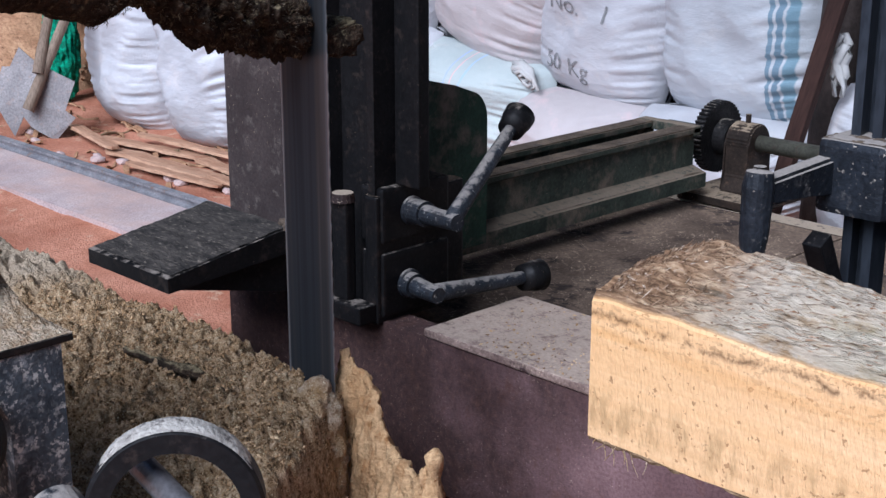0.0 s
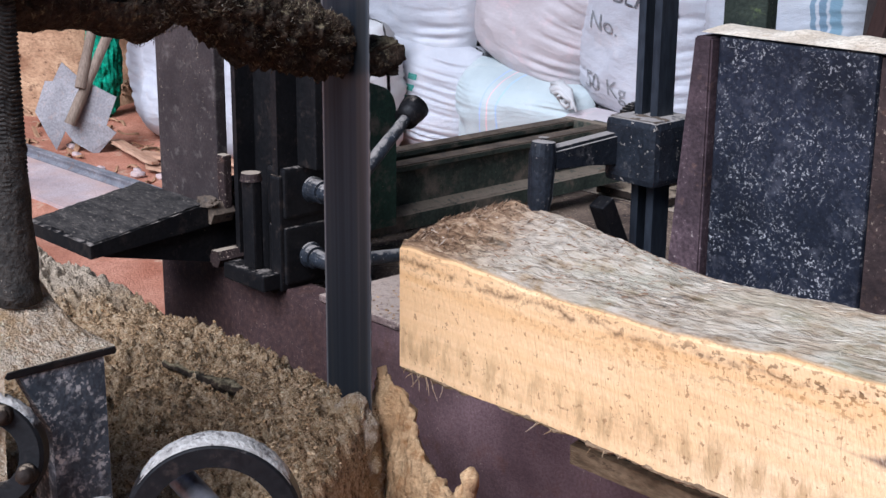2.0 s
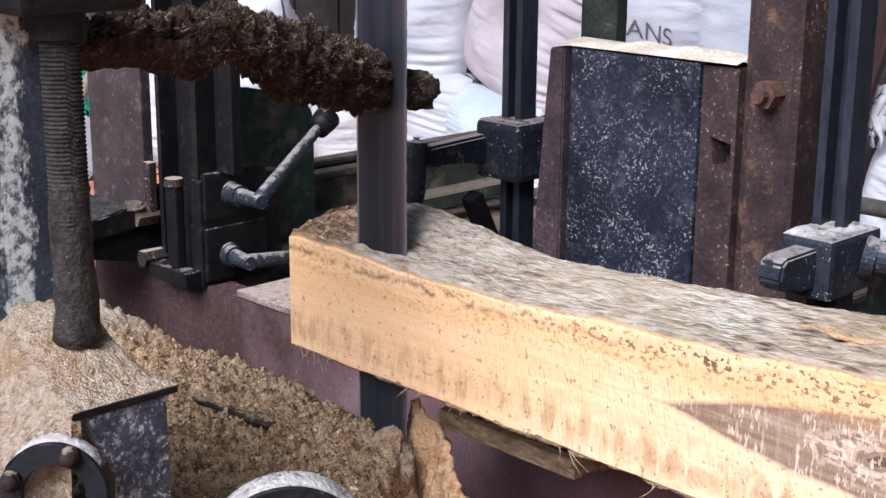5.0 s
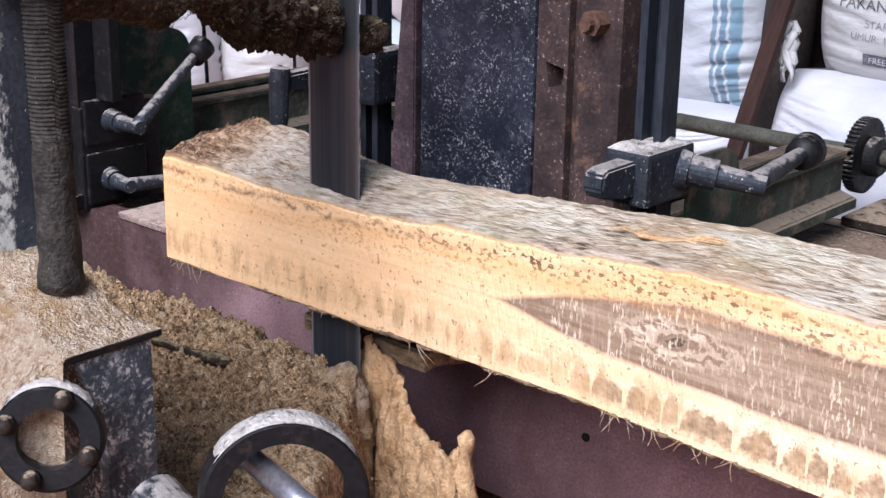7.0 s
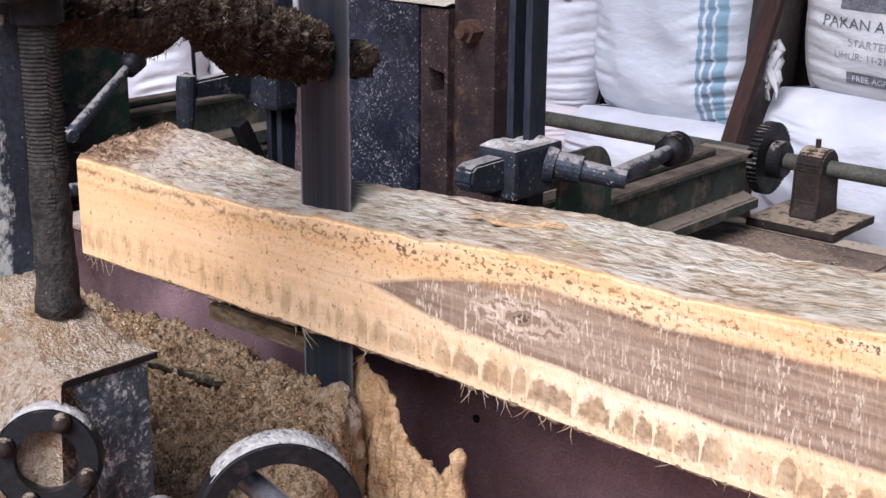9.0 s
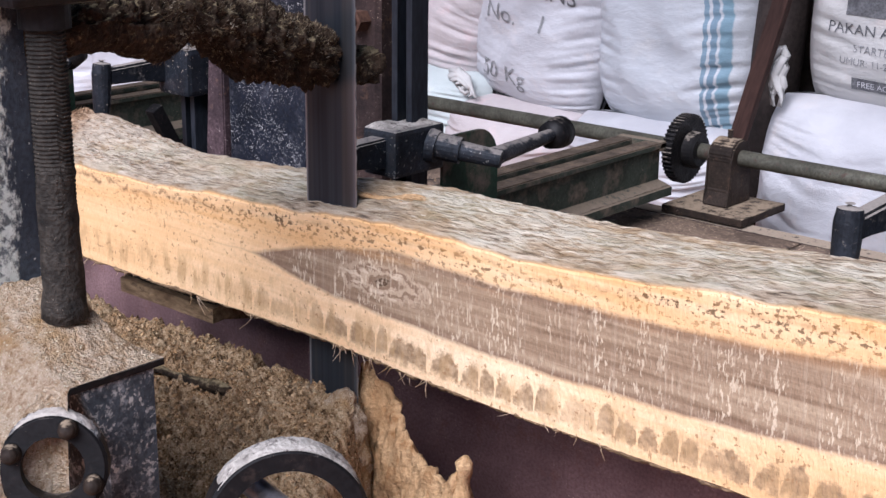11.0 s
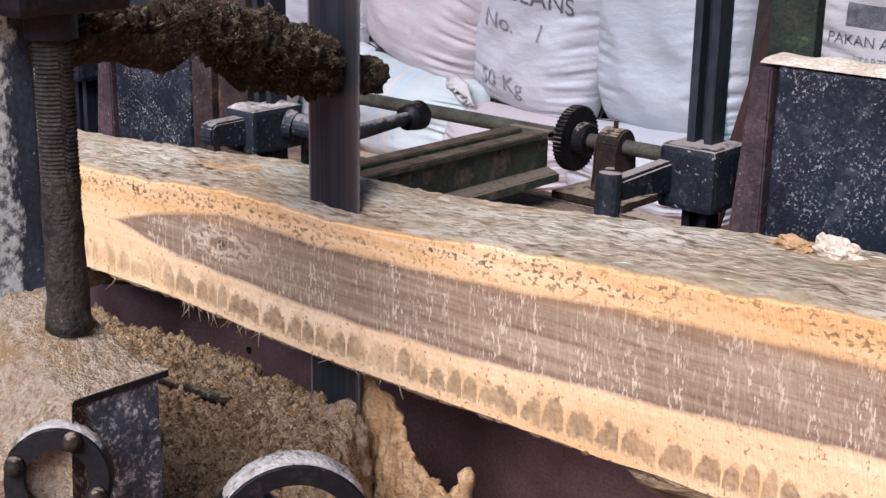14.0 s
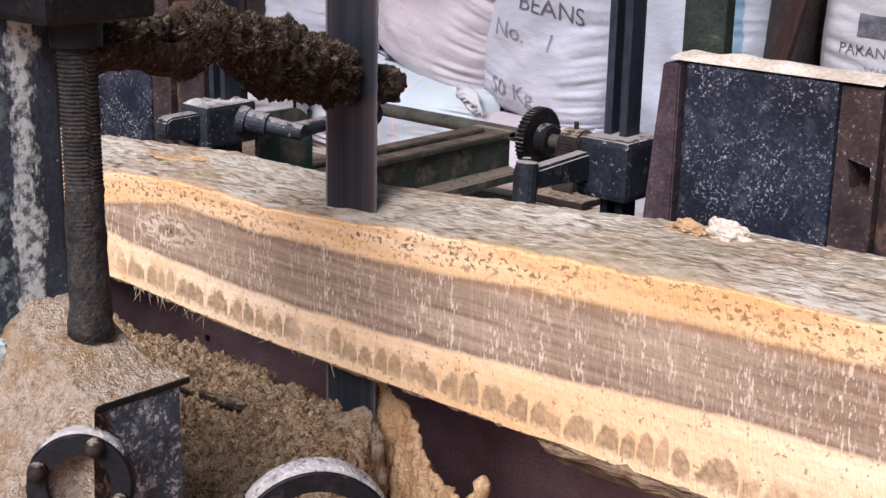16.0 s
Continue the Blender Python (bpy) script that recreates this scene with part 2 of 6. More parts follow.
dust_white = surface("fine_white_dust", (0.28, 0.255, 0.23), (0.58, 0.54, 0.49), 40, 0.95, 0, 200, 0.8, 0.003, third=(0.10, 0.085, 0.08), third_at=(0.54, 0.64), third_scale=60)
bright_steel = surface("bright_worn_steel", (0.42, 0.40, 0.43), (0.62, 0.60, 0.63), 16, 0.3, 0.85, 160, 0.3, 0.001, third=(0.25, 0.22, 0.22))
screw_cake = surface("greasy_screw_cake", (0.014, 0.013, 0.012), (0.058, 0.050, 0.042), 40, 0.75, 0, 150, 0.9, 0.005, specks=(0.45, 0.38, 0.3), speck_cut=0.66)
pale_paint = surface("pale_chipped_paint", (0.36, 0.42, 0.38), (0.66, 0.68, 0.64), 24, 0.8, 0.0, 120, 0.6, 0.003, third=(0.03, 0.045, 0.045), third_at=(0.50, 0.58), third_scale=38)


def blade_metal():
    m, nt, b, v = begin("bright_blade_steel")
    st = noise_tex(nt, v, 28, 3, 0.55, (1, 1, 0.010))
    dirt = noise_tex(nt, v, 9, 4, 0.6, (1, 1, 0.4))
    # upright streaks of colour stand in for reflections on the band
    col = ramp(nt, st, [(0.32, (0.020, 0.024, 0.031)), (0.46, (0.044, 0.052, 0.065)), (0.57, (0.068, 0.068, 0.072)), (0.72, (0.14, 0.152, 0.175))])
    col = mixc(nt, ramp(nt, dirt, [(0.55, BW0), (0.8, (0.3,) * 3)]), col, (0.07, 0.055, 0.05))
    sep = nt.nodes.new("ShaderNodeSeparateXYZ")
    nt.links.new(v, sep.inputs[0])
    edge = calc(nt, "ABSOLUTE", calc(nt, "MULTIPLY", sep.outputs[0], 16.6))
    col = mixc(nt, ramp(nt, edge, [(0.90, BW0), (0.97, (0.65,) * 3)]), col, (0.40, 0.40, 0.41))
    finish(nt, b, col, ramp(nt, st, [(0.3, (0.5,) * 3), (0.7, (0.33,) * 3)]), st, 0.06, 0.0008, 0.75)
    return m


def sack_cloth(name, base, low, tint, band=None):
    """White woven plastic: creases across, a fine weave, grime in patches; optional blue band along the height."""
    m, nt, b, v = begin(name)
    g = noise_tex(nt, v, 2.6, 5, 0.6)
    col = ramp(nt, g, [(0.3, low), (0.62, base)])
    st = noise_tex(nt, v, 6, 5, 0.7)
    col = mixc(nt, ramp(nt, st, [(0.56, BW0), (0.75, (0.55,) * 3)]), col, tint)
    sep = nt.nodes.new("ShaderNodeSeparateXYZ")
    nt.links.new(v, sep.inputs[0])
    if band:
        wob = calc(nt, "MULTIPLY", calc(nt, "SUBTRACT", noise_tex(nt, v, 4, 2, 0.5), 0.5), 0.05)
        x = calc(nt, "ADD", sep.outputs[0], wob)
        for at, half, c in band:
            d = calc(nt, "ABSOLUTE", calc(nt, "SUBTRACT", x, at))
            f = calc(nt, "MULTIPLY", ramp(nt, calc(nt, "DIVIDE", d, half * 2), [(0.42, BW1), (0.58, BW0)]), 0.75)
            col = mixc(nt, f, col, c)
    crease = noise_tex(nt, v, 6, 5, 0.62, (0.9, 0.9, 1.3))
    weave = noise_tex(nt, v, 330, 1, 0.5)
    h = calc(nt, "ADD", crease, calc(nt, "MULTIPLY", weave, 0.06))
    finish(nt, b, col, 0.6, h, 0.55, 0.03)
    return m


sack_white = sack_cloth("white_woven_sack", (0.54, 0.54, 0.57), (0.42, 0.42, 0.45), (0.62, 0.55, 0.52))
sack_cream = sack_cloth("grey_white_woven_sack", (0.53, 0.52, 0.51), (0.41, 0.40, 0.395), (0.60, 0.50, 0.47))
sack_pink = sack_cloth("pinkish_woven_sack", (0.53, 0.485, 0.49), (0.42, 0.37, 0.37), (0.72, 0.50, 0.50))
sack_mint = sack_cloth("pale_green_white_sack", (0.50, 0.55, 0.545), (0.40, 0.45, 0.455), (0.62, 0.60, 0.56), band=[(-0.06, 0.004, (0.35, 0.45, 0.75)), (-0.02, 0.004, (0.75, 0.45, 0.45)), (0.03, 0.004, (0.35, 0.5, 0.75))])
sack_band = sack_cloth("white_sack_with_blue_bands", (0.52, 0.54, 0.575), (0.42, 0.44, 0.475), (0.6, 0.58, 0.56), band=[(0.195, 0.008, (0.08, 0.18, 0.26)), (0.225, 0.011, (0.06, 0.155, 0.235)), (0.262, 0.017, (0.09, 0.22, 0.30))])


def log_wood():
    """Sawn face with yellow sapwood round a grey-brown heart, knot and torn fibres; weathered grey on the round sides."""
    m, nt, b, v = begin("sawn_teak_log")
    sep = nt.nodes.new("ShaderNodeSeparateXYZ")
    nt.links.new(v, sep.inputs[0])
    x, y, z = sep.outputs
    t = calc(nt, "DIVIDE", x, 3.7)

    def line(points):
        r = ramp(nt, t, [(px / 3.7, (pz * 3,) * 3) for px, pz in points])
        return calc(nt, "DIVIDE", r, 3.0)

    up = line([(0.0, 0.105), (0.80, 0.112), (0.92, 0.150), (1.13, 0.187), (1.36, 0.177), (1.72, 0.189), (1.93, 0.206), (2.3, 0.224), (3.7, 0.26)])
    dn = line([(0.0, 0.118), (0.79, 0.114), (1.0, 0.078), (1.22, 0.065), (1.49, 0.06), (1.72, 0.064), (2.02, 0.081), (2.32, 0.104), (3.7, 0.12)])
    wob = calc(nt, "MULTIPLY", calc(nt, "SUBTRACT", noise_tex(nt, v, 9, 4, 0.6), 0.5), 0.014)
    zz = calc(nt, "ADD", z, wob)
    inside = calc(nt, "MINIMUM", calc(nt, "SUBTRACT", up, zz), calc(nt, "SUBTRACT", zz, dn))
    heart = ramp(nt, calc(nt, "MULTIPLY_ADD", inside, 40.0, 0.5), [(0.35, BW0), (0.7, BW1)])
    # growth rings run along the log, wound round the heart
    ring = noise_tex(nt, v, 30, 4, 0.55, (0.10, 1, 2.6))
    sap = ramp(nt, noise_tex(nt, v, 3, 4, 0.55, (0.4, 1, 1.5)), [(0.3, (0.68, 0.40, 0.18)), (0.5, (0.80, 0.55, 0.315)), (0.72, (0.85, 0.655, 0.44))])
    sap = mixc(nt, ramp(nt, ring, [(0.4, (0.22,) * 3), (0.6, BW0)]), sap, (0.56, 0.30, 0.10))
    sap = mixc(nt, ramp(nt, t, [(0.0, (0.75,) * 3), (0.13, (0.55,) * 3), (0.24, BW0)]), sap, mixc(nt, ring, (0.56, 0.31, 0.13), (0.80, 0.53, 0.28)))
    hw = ramp(nt, ring, [(0.3, (0.19, 0.12, 0.075)), (0.5, (0.30, 0.21, 0.138)), (0.72, (0.43, 0.325, 0.22))])
    edge = ramp(nt, calc(nt, "MULTIPLY", inside, 30.0), [(0.0, BW0), (0.12, (0.7,) * 3), (0.5, BW0)])
    hw = mixc(nt, edge, hw, (0.18, 0.105, 0.07))
    col = mixc(nt, heart, sap, hw)
    # knot
    kx = calc(nt, "DIVIDE", calc(nt, "SUBTRACT", x, 1.115), 0.105)
    kz = calc(nt, "DIVIDE", calc(nt, "SUBTRACT", z, 0.128), 0.034)
    kd = calc(nt, "SQRT", calc(nt, "ADD", calc(nt, "MULTIPLY", kx, kx), calc(nt, "MULTIPLY", kz, kz)))
    kd = calc(nt, "ADD", kd, calc(nt, "MULTIPLY", calc(nt, "SUBTRACT", noise_tex(nt, v, 34, 4, 0.65), 0.5), 1.3))
    kr = calc(nt, "SINE", calc(nt, "MULTIPLY", kd, 17.0))
    kcol = ramp(nt, calc(nt, "MULTIPLY_ADD", kr, 0.5, 0.5), [(0.2, (0.24, 0.16, 0.105)), (0.8, (0.46, 0.35, 0.245))])
    kcol = mixc(nt, ramp(nt, kd, [(0.10, BW1), (0.22, BW0)]), kcol, (0.10, 0.06, 0.035))
    kcol = mixc(nt, ramp(nt, noise_tex(nt, v, 60, 3, 0.6, (0.35, 1, 1.3)), [(0.56, BW0), (0.62, (0.8,) * 3)]), kcol, (0.62, 0.50, 0.37))
    col = mixc(nt, ramp(nt, kd, [(0.75, BW1), (1.0, BW0)]), col, kcol)
    # torn pale fibres, upright, mostly in the heart
    fib = noise_tex(nt, v, 120, 2, 0.55, (2.1, 1, 0.62))
    rowz = noise_tex(nt, v, 16, 3, 0.6, (2.4, 1, 0.5))
    ff = calc(nt, "MULTIPLY", ramp(nt, fib, [(0.545, BW0), (0.61, BW1)]), calc(nt, "MULTIPLY", heart, ramp(nt, rowz, [(0.42, (0.04,) * 3), (0.60, BW1)])))
    col = mixc(nt, calc(nt, "MULTIPLY", ff, 0.72), col, (0.70, 0.58, 0.43))
    comb = noise_tex(nt, v, 60, 2, 0.5, (3.0, 1, 0.05))
    col = mixc(nt, calc(nt, "MULTIPLY", ramp(nt, comb, [(0.55, BW0), (0.75, (0.3,) * 3)]), heart), col, (0.50, 0.40, 0.30))
    # rounded grey-brown scallops of damp along the lower edge, streaks nearer the end
    topl = line([(0.0, 0.197), (0.5, 0.194), (0.84, 0.214), (1.14, 0.236), (1.45, 0.233), (1.8, 0.262), (2.3, 0.288), (3.7, 0.328)])
    zl = calc(nt, "ADD", z, ramp(nt, t, [(0.9 / 3.7, (0.004,) * 3), (1.4 / 3.7, (0.021,) * 3)]))
    wav = calc(nt, "ADD", calc(nt, "MULTIPLY", x, 22.0), calc(nt, "MULTIPLY", noise_tex(nt, v, 5, 2, 0.5, (1, 0, 0)), 5.0))
    fr = calc(nt, "FRACT", wav)
    hump = calc(nt, "MULTIPLY", calc(nt, "SQRT", calc(nt, "MAXIMUM", calc(nt, "SUBTRACT", 1.0, calc(nt, "MULTIPLY", calc(nt, "SUBTRACT", fr, 0.62), calc(nt, "MULTIPLY", calc(nt, "SUBTRACT", fr, 0.62), 3.4))), 0.0)), calc(nt, "MULTIPLY_ADD", noise_tex(nt, v, 12, 1, 0.5, (1, 0, 0)), 0.085, 0.004))
    rough_edge = calc(nt, "MULTIPLY", calc(nt, "SUBTRACT", noise_tex(nt, v, 70, 4, 0.7), 0.5), 0.045)
    over = calc(nt, "SUBTRACT", calc(nt, "ADD", hump, rough_edge), calc(nt, "SUBTRACT", zl, 0.013))
    sc = calc(nt, "MULTIPLY", ramp(nt, calc(nt, "MULTIPLY_ADD", over, 60.0, 0.3), [(0.2, BW0), (0.75, BW1)]), ramp(nt, calc(nt, "ADD", zl, rough_edge), [(0.010, BW0), (0.022, BW1)]))
    sc = calc(nt, "MULTIPLY", sc, calc(nt, "MULTIPLY", ramp(nt, t, [(0.70 / 3.7, (0.12,) * 3), (1.05 / 3.7, BW1)]), ramp(nt, noise_tex(nt, v, 7, 2, 0.5, (1, 0, 0)), [(0.32, (0.25,) * 3), (0.5, BW1)])))
    tone = noise_tex(nt, v, 90, 2, 0.6)
    col = mixc(nt, calc(nt, "MULTIPLY", sc, ramp(nt, tone, [(0.3, (0.98,) * 3), (0.7, (0.55,) * 3)])), col, (0.24, 0.16, 0.092))
    low = noise_tex(nt, v, 45, 4, 0.6, (1.0, 1, 0.30))
    lz = ramp(nt, zl, [(0.004, (0.2,) * 3), (0.03, BW1), (0.055, (0.8,) * 3), (0.085, BW0)])
    lf = calc(nt, "MULTIPLY", ramp(nt, low, [(0.48, BW0), (0.62, BW1)]), lz)
    col = mixc(nt, calc(nt, "MULTIPLY", lf, calc(nt, "SUBTRACT", 0.8, ramp(nt, t, [(0.9 / 3.7, BW0), (1.3 / 3.7, (0.3,) * 3)]))), col, (0.42, 0.27, 0.13))
    # dark flecks, thick under the upper edge, and a dark seam near the end
    dep = calc(nt, "SUBTRACT", topl, z)
    fl = noise_tex(nt, v, 125, 3, 0.6, (0.75, 1, 1.2))
    fl2 = noise_tex(nt, v, 10, 3, 0.6, (0.5, 1, 2.0))
    fz = ramp(nt, dep, [(0.004, (0.25,) * 3), (0.022, BW1), (0.045, (0.75,) * 3), (0.075, (0.12,) * 3)])
    fz = calc(nt, "MULTIPLY", calc(nt, "MAXIMUM", fz, 0.10), ramp(nt, fl2, [(0.38, (0.15,) * 3), (0.5, BW1)]))
    col = mixc(nt, calc(nt, "MULTIPLY", calc(nt, "MULTIPLY", ramp(nt, fl, [(0.555, BW0), (0.59, BW1)]), fz), ramp(nt, t, [(0.06, (0.35,) * 3), (0.22, (0.95,) * 3)])), col, (0.075, 0.042, 0.02))
    few = noise_tex(nt, v, 150, 2, 0.5, (0.8, 1, 0.7))
    col = mixc(nt, calc(nt, "MULTIPLY", ramp(nt, few, [(0.655, BW0), (0.69, (0.75,) * 3)]), calc(nt, "SUBTRACT", 1.0, heart)), col, (0.30, 0.17, 0.08))
    band = noise_tex(nt, v, 14, 4, 0.6, (0.25, 1, 3.0))
    bf = calc(nt, "MULTIPLY", ramp(nt, band, [(0.42, BW0), (0.6, (0.6,) * 3)]), ramp(nt, dep, [(0.0, BW1), (0.05, (0.7,) * 3), (0.085, BW0)]))
    col = mixc(nt, bf, col, (0.60, 0.31, 0.10))
    seam = calc(nt, "ABSOLUTE", calc(nt, "SUBTRACT", dep, calc(nt, "MULTIPLY_ADD", noise_tex(nt, v, 8, 5, 0.7, (1, 0, 0)), 0.06, -0.002)))
    sf = calc(nt, "MULTIPLY", ramp(nt, seam, [(0.001, (0.85,) * 3), (0.006, BW0)]), ramp(nt, t, [(0.0, BW1), (0.12, BW1), (0.2, (0.35,) * 3)]))
    col = mixc(nt, calc(nt, "MULTIPLY", sf, ramp(nt, noise_tex(nt, v, 38, 4, 0.7), [(0.42, BW0), (0.56, BW1)])), col, (0.13, 0.07, 0.035))
    # weathered outer surface behind the sawn plane
    gr = noise_tex(nt, v, 80, 6, 0.66, (0.30, 1.4, 1.4))
    patch = noise_tex(nt, v, 5, 4, 0.6, (0.6, 1, 1))
    old = ramp(nt, gr, [(0.36, (0.05, 0.032, 0.02)), (0.43, (0.25, 0.18, 0.115)), (0.53, (0.46, 0.37, 0.27)), (0.68, (0.64, 0.56, 0.45))])
    old = mixc(nt, ramp(nt, patch, [(0.42, BW0), (0.62, (0.6,) * 3)]), old, (0.42, 0.27, 0.13))
    old = mixc(nt, ramp(nt, noise_tex(nt, v, 11, 4, 0.65, (0.5, 1, 1)), [(0.48, BW0), (0.66, (0.6,) * 3)]), old, (0.29, 0.29, 0.17))
    old = mixc(nt, ramp(nt, t, [(0.0, (0.95,) * 3), (0.03, (0.85,) * 3), (0.065, (0.1,) * 3)]), old, ramp(nt, gr, [(0.36, (0.08, 0.042, 0.022)), (0.5, (0.27, 0.155, 0.085)), (0.64, (0.52, 0.36, 0.22))]))
    grey = noise_tex(nt, v, 4.5, 5, 0.7, (0.6, 1.6, 1))
    old = mixc(nt, calc(nt, "MULTIPLY", calc(nt, "MULTIPLY", ramp(nt, grey, [(0.48, BW0), (0.60, (0.8,) * 3)]), ramp(nt, t, [(0.10, BW0), (0.22, BW1)])), ramp(nt, gr, [(0.42, (0.1,) * 3), (0.5, BW1)])), old, (0.62, 0.57, 0.465))
    flake = noise_tex(nt, v, 26, 6, 0.72, (0.6, 1.3, 1))
    dry = calc(nt, "MULTIPLY", ramp(nt, t, [(0.025, BW0), (0.055, (0.55,) * 3), (0.12, (0.42,) * 3), (0.22, (0.12,) * 3)]), ramp(nt, flake, [(0.40, BW0), (0.50, BW1)]))
    old = mixc(nt, dry, old, mixc(nt, gr, (0.40, 0.34, 0.265), (0.80, 0.74, 0.645)))
    out = ramp(nt, calc(nt, "MULTIPLY_ADD", calc(nt, "ADD", y, calc(nt, "MULTIPLY", wob, 0.5)), 60.0, 2.1), [(0.42, BW0), (0.6, BW1)])
    col = mixc(nt, out, col, old)
    h = mixc(nt, out, calc(nt, "ADD", calc(nt, "MULTIPLY", fib, 0.5), calc(nt, "MULTIPLY", low, 0.4)), calc(nt, "MULTIPLY", gr, 2.6))
    finish(nt, b, col, 0.78, h, 0.9, 0.006)
    return m


def slivers(name, stops):
    m, nt, b, v = begin(name)
    g = nt.nodes.new("ShaderNodeNewGeometry")
    col = ramp(nt, g.outputs["Random Per Island"], stops)
    fine = noise_tex(nt, v, 300, 2, 0.6, (0.2, 1, 1))
    col = mixc(nt, ramp(nt, fine, [(0.4, (0.35,) * 3), (0.6, BW0)]), col, (0.10, 0.075, 0.05))
    finish(nt, b, col, 0.85, fine, 0.4, 0.001)
    return m


def crumb_mix():
    m, nt, b, v = begin("sawdust_crumbs")
    g = nt.nodes.new("ShaderNodeNewGeometry")
    col = ramp(nt, g.outputs["Random Per Island"], [(0.0, (0.09, 0.048, 0.022)), (0.25, (0.24, 0.14, 0.066)), (0.6, (0.42, 0.27, 0.14)), (0.9, (0.56, 0.39, 0.23)), (1.0, (0.62, 0.46, 0.29))])
    finish(nt, b, col, 0.95, noise_tex(nt, v, 400, 2, 0.6), 0.4, 0.001)
    return m


crumb_mat = crumb_mix()
sliver_mat = slivers("weathered_slivers", [(0.0, (0.13, 0.092, 0.062)), (0.25, (0.28, 0.21, 0.145)), (0.55, (0.43, 0.35, 0.25)), (0.8, (0.56, 0.48, 0.37)), (1.0, (0.66, 0.59, 0.48))])
sliver_brown = slivers("brown_torn_flakes", [(0.0, (0.08, 0.042, 0.026)), (0.35, (0.19, 0.105, 0.06)), (0.7, (0.31, 0.19, 0.115)), (0.92, (0.42, 0.30, 0.21)), (1.0, (0.64, 0.54, 0.44))])
fuzz_mat = slivers("sawdust_fuzz", [(0.0, (0.012, 0.008, 0.006)), (0.45, (0.055, 0.034, 0.023)), (0.75, (0.12, 0.08, 0.05)), (0.93, (0.24, 0.185, 0.11)), (1.0, (0.50, 0.45, 0.37))])
blade_steel = blade_metal()
log_mat = log_wood()


# ---- building helpers ----
ORIGIN = {}


def thing(name, at, label, category, group="", kind=""):
    ob = new(name)
    ob.empty_display_size = 0.1
    ob.location = at
    ORIGIN[ob] = Vector(at)
    return tagged(ob, label, category, group, kind)


def solid(name, bm, mat, at=(0, 0, 0), smooth=False):
    me = bpy.data.meshes.new(name)
    bmesh.ops.translate(bm, verts=bm.verts, vec=-Vector(at))
    bmesh.ops.recalc_face_normals(bm, faces=bm.faces)
    bm.to_mesh(me)
    bm.free()
    for p in me.polygons:
        p.use_smooth = smooth
    me.materials.append(mat)
    ob = new(name, me)
    ob.location = at
    ORIGIN[ob] = Vector(at)
    return ob


def part(name, bm, mat, parent, label="", smooth=False):
    """One mesh under a thing or a part; the bmesh is given in the thing's outer coordinates."""
    ob = solid(name, bm, mat, ORIGIN[parent], smooth)
    ob.location = (0, 0, 0)
    ob.parent = parent
    return tagged(ob, label)


def box(bm, x0, x1, y0, y1, z0, z1, bev=0.003, rot=None, mid=None):
    g = bmesh.ops.create_cube(bm, size=1.0)
    vs = g["verts"]
    c = Vector(((x0 + x1) / 2, (y0 + y1) / 2, (z0 + z1) / 2))
    for v in vs:
        v.co = Vector((v.co.x * (x1 - x0), v.co.y * (y1 - y0), v.co.z * (z1 - z0))) + c
    if bev:
        es = list({e for v in vs for e in v.link_edges})
        r = bmesh.ops.bevel(bm, geom=es, offset=bev, segments=2, affect="EDGES", profile=0.6)
        vs = list({v for f in r["faces"] for v in f.verts} | {v for v in vs if v.is_valid})
    if rot:
        bmesh.ops.rotate(bm, verts=vs, cent=mid or c, matrix=Euler([radians(a) for a in rot]).to_matrix())
    return vs


def frame_of(d):
    d = Vector(d).normalized()
    a = d.cross(Vector((0, 0, 1)))
    if a.length < 0.01:
        a = Vector((1, 0, 0))
    a.normalize()
    return a, a.cross(d).normalized()


def sweep(bm, pts, radii, seg=16, squash=1.0, lump=0.0, lump_scale=20.0):
    """A round bar along points, closed at its ends."""
    pts = [Vector(p) for p in pts]
    rings = []
    for i, p in enumerate(pts):
        d = pts[min(i + 1, len(pts) - 1)] - pts[max(i - 1, 0)]
        a, u = frame_of(d)
        ring = []
        for k in range(seg):
            th = 2 * math.pi * k / seg
            q = p + radii[i] * (math.cos(th) * a + math.sin(th) * u * squash)
            if lump:
                n = (q - p).normalized()
                q = q + n * lump * (noise.noise(q * lump_scale) + 0.5 * noise.noise(q * lump_scale * 2.7) + 0.3 * noise.noise(q * lump_scale * 6))
            ring.append(bm.verts.new(q))
        rings.append(ring)
    for r0, r1 in zip(rings, rings[1:]):
        for k in range(seg):
            bm.faces.new((r0[k], r0[(k + 1) % seg], r1[(k + 1) % seg], r1[k]))
    bm.faces.new(rings[0])
    bm.faces.new(rings[-1])


def prism(bm, outline, axis, a0, a1):
    """An outline (two coordinates) pushed along an axis: x takes (y, z), y takes (x, z), z takes (x, y)."""
    def put(p, a):
        return {"x": (a, *p), "y": (p[0], a, p[1]), "z": (*p, a)}[axis]
    v0 = [bm.verts.new(put(p, a0)) for p in outline]
    v1 = [bm.verts.new(put(p, a1)) for p in outline]
    n = len(outline)
    for k in range(n):
        bm.faces.new((v0[k], v0[(k + 1) % n], v1[(k + 1) % n], v1[k]))
    bm.faces.new(v0)
    bm.faces.new(v1)


def ball(bm, at, r, sx=1, sy=1, sz=1, sub=3, lump=0.0, scale=12):
    g = bmesh.ops.create_icosphere(bm, subdivisions=sub, radius=1.0)
    for v in g["verts"]:
        k = 1 + lump * (noise.noise(v.co * scale * r + Vector(at) * 9) + 0.5 * noise.noise(v.co * scale * r * 2.5))
        v.co = Vector((v.co.x * r * sx * k, v.co.y * r * sy * k, v.co.z * r * sz * k)) + Vector(at)


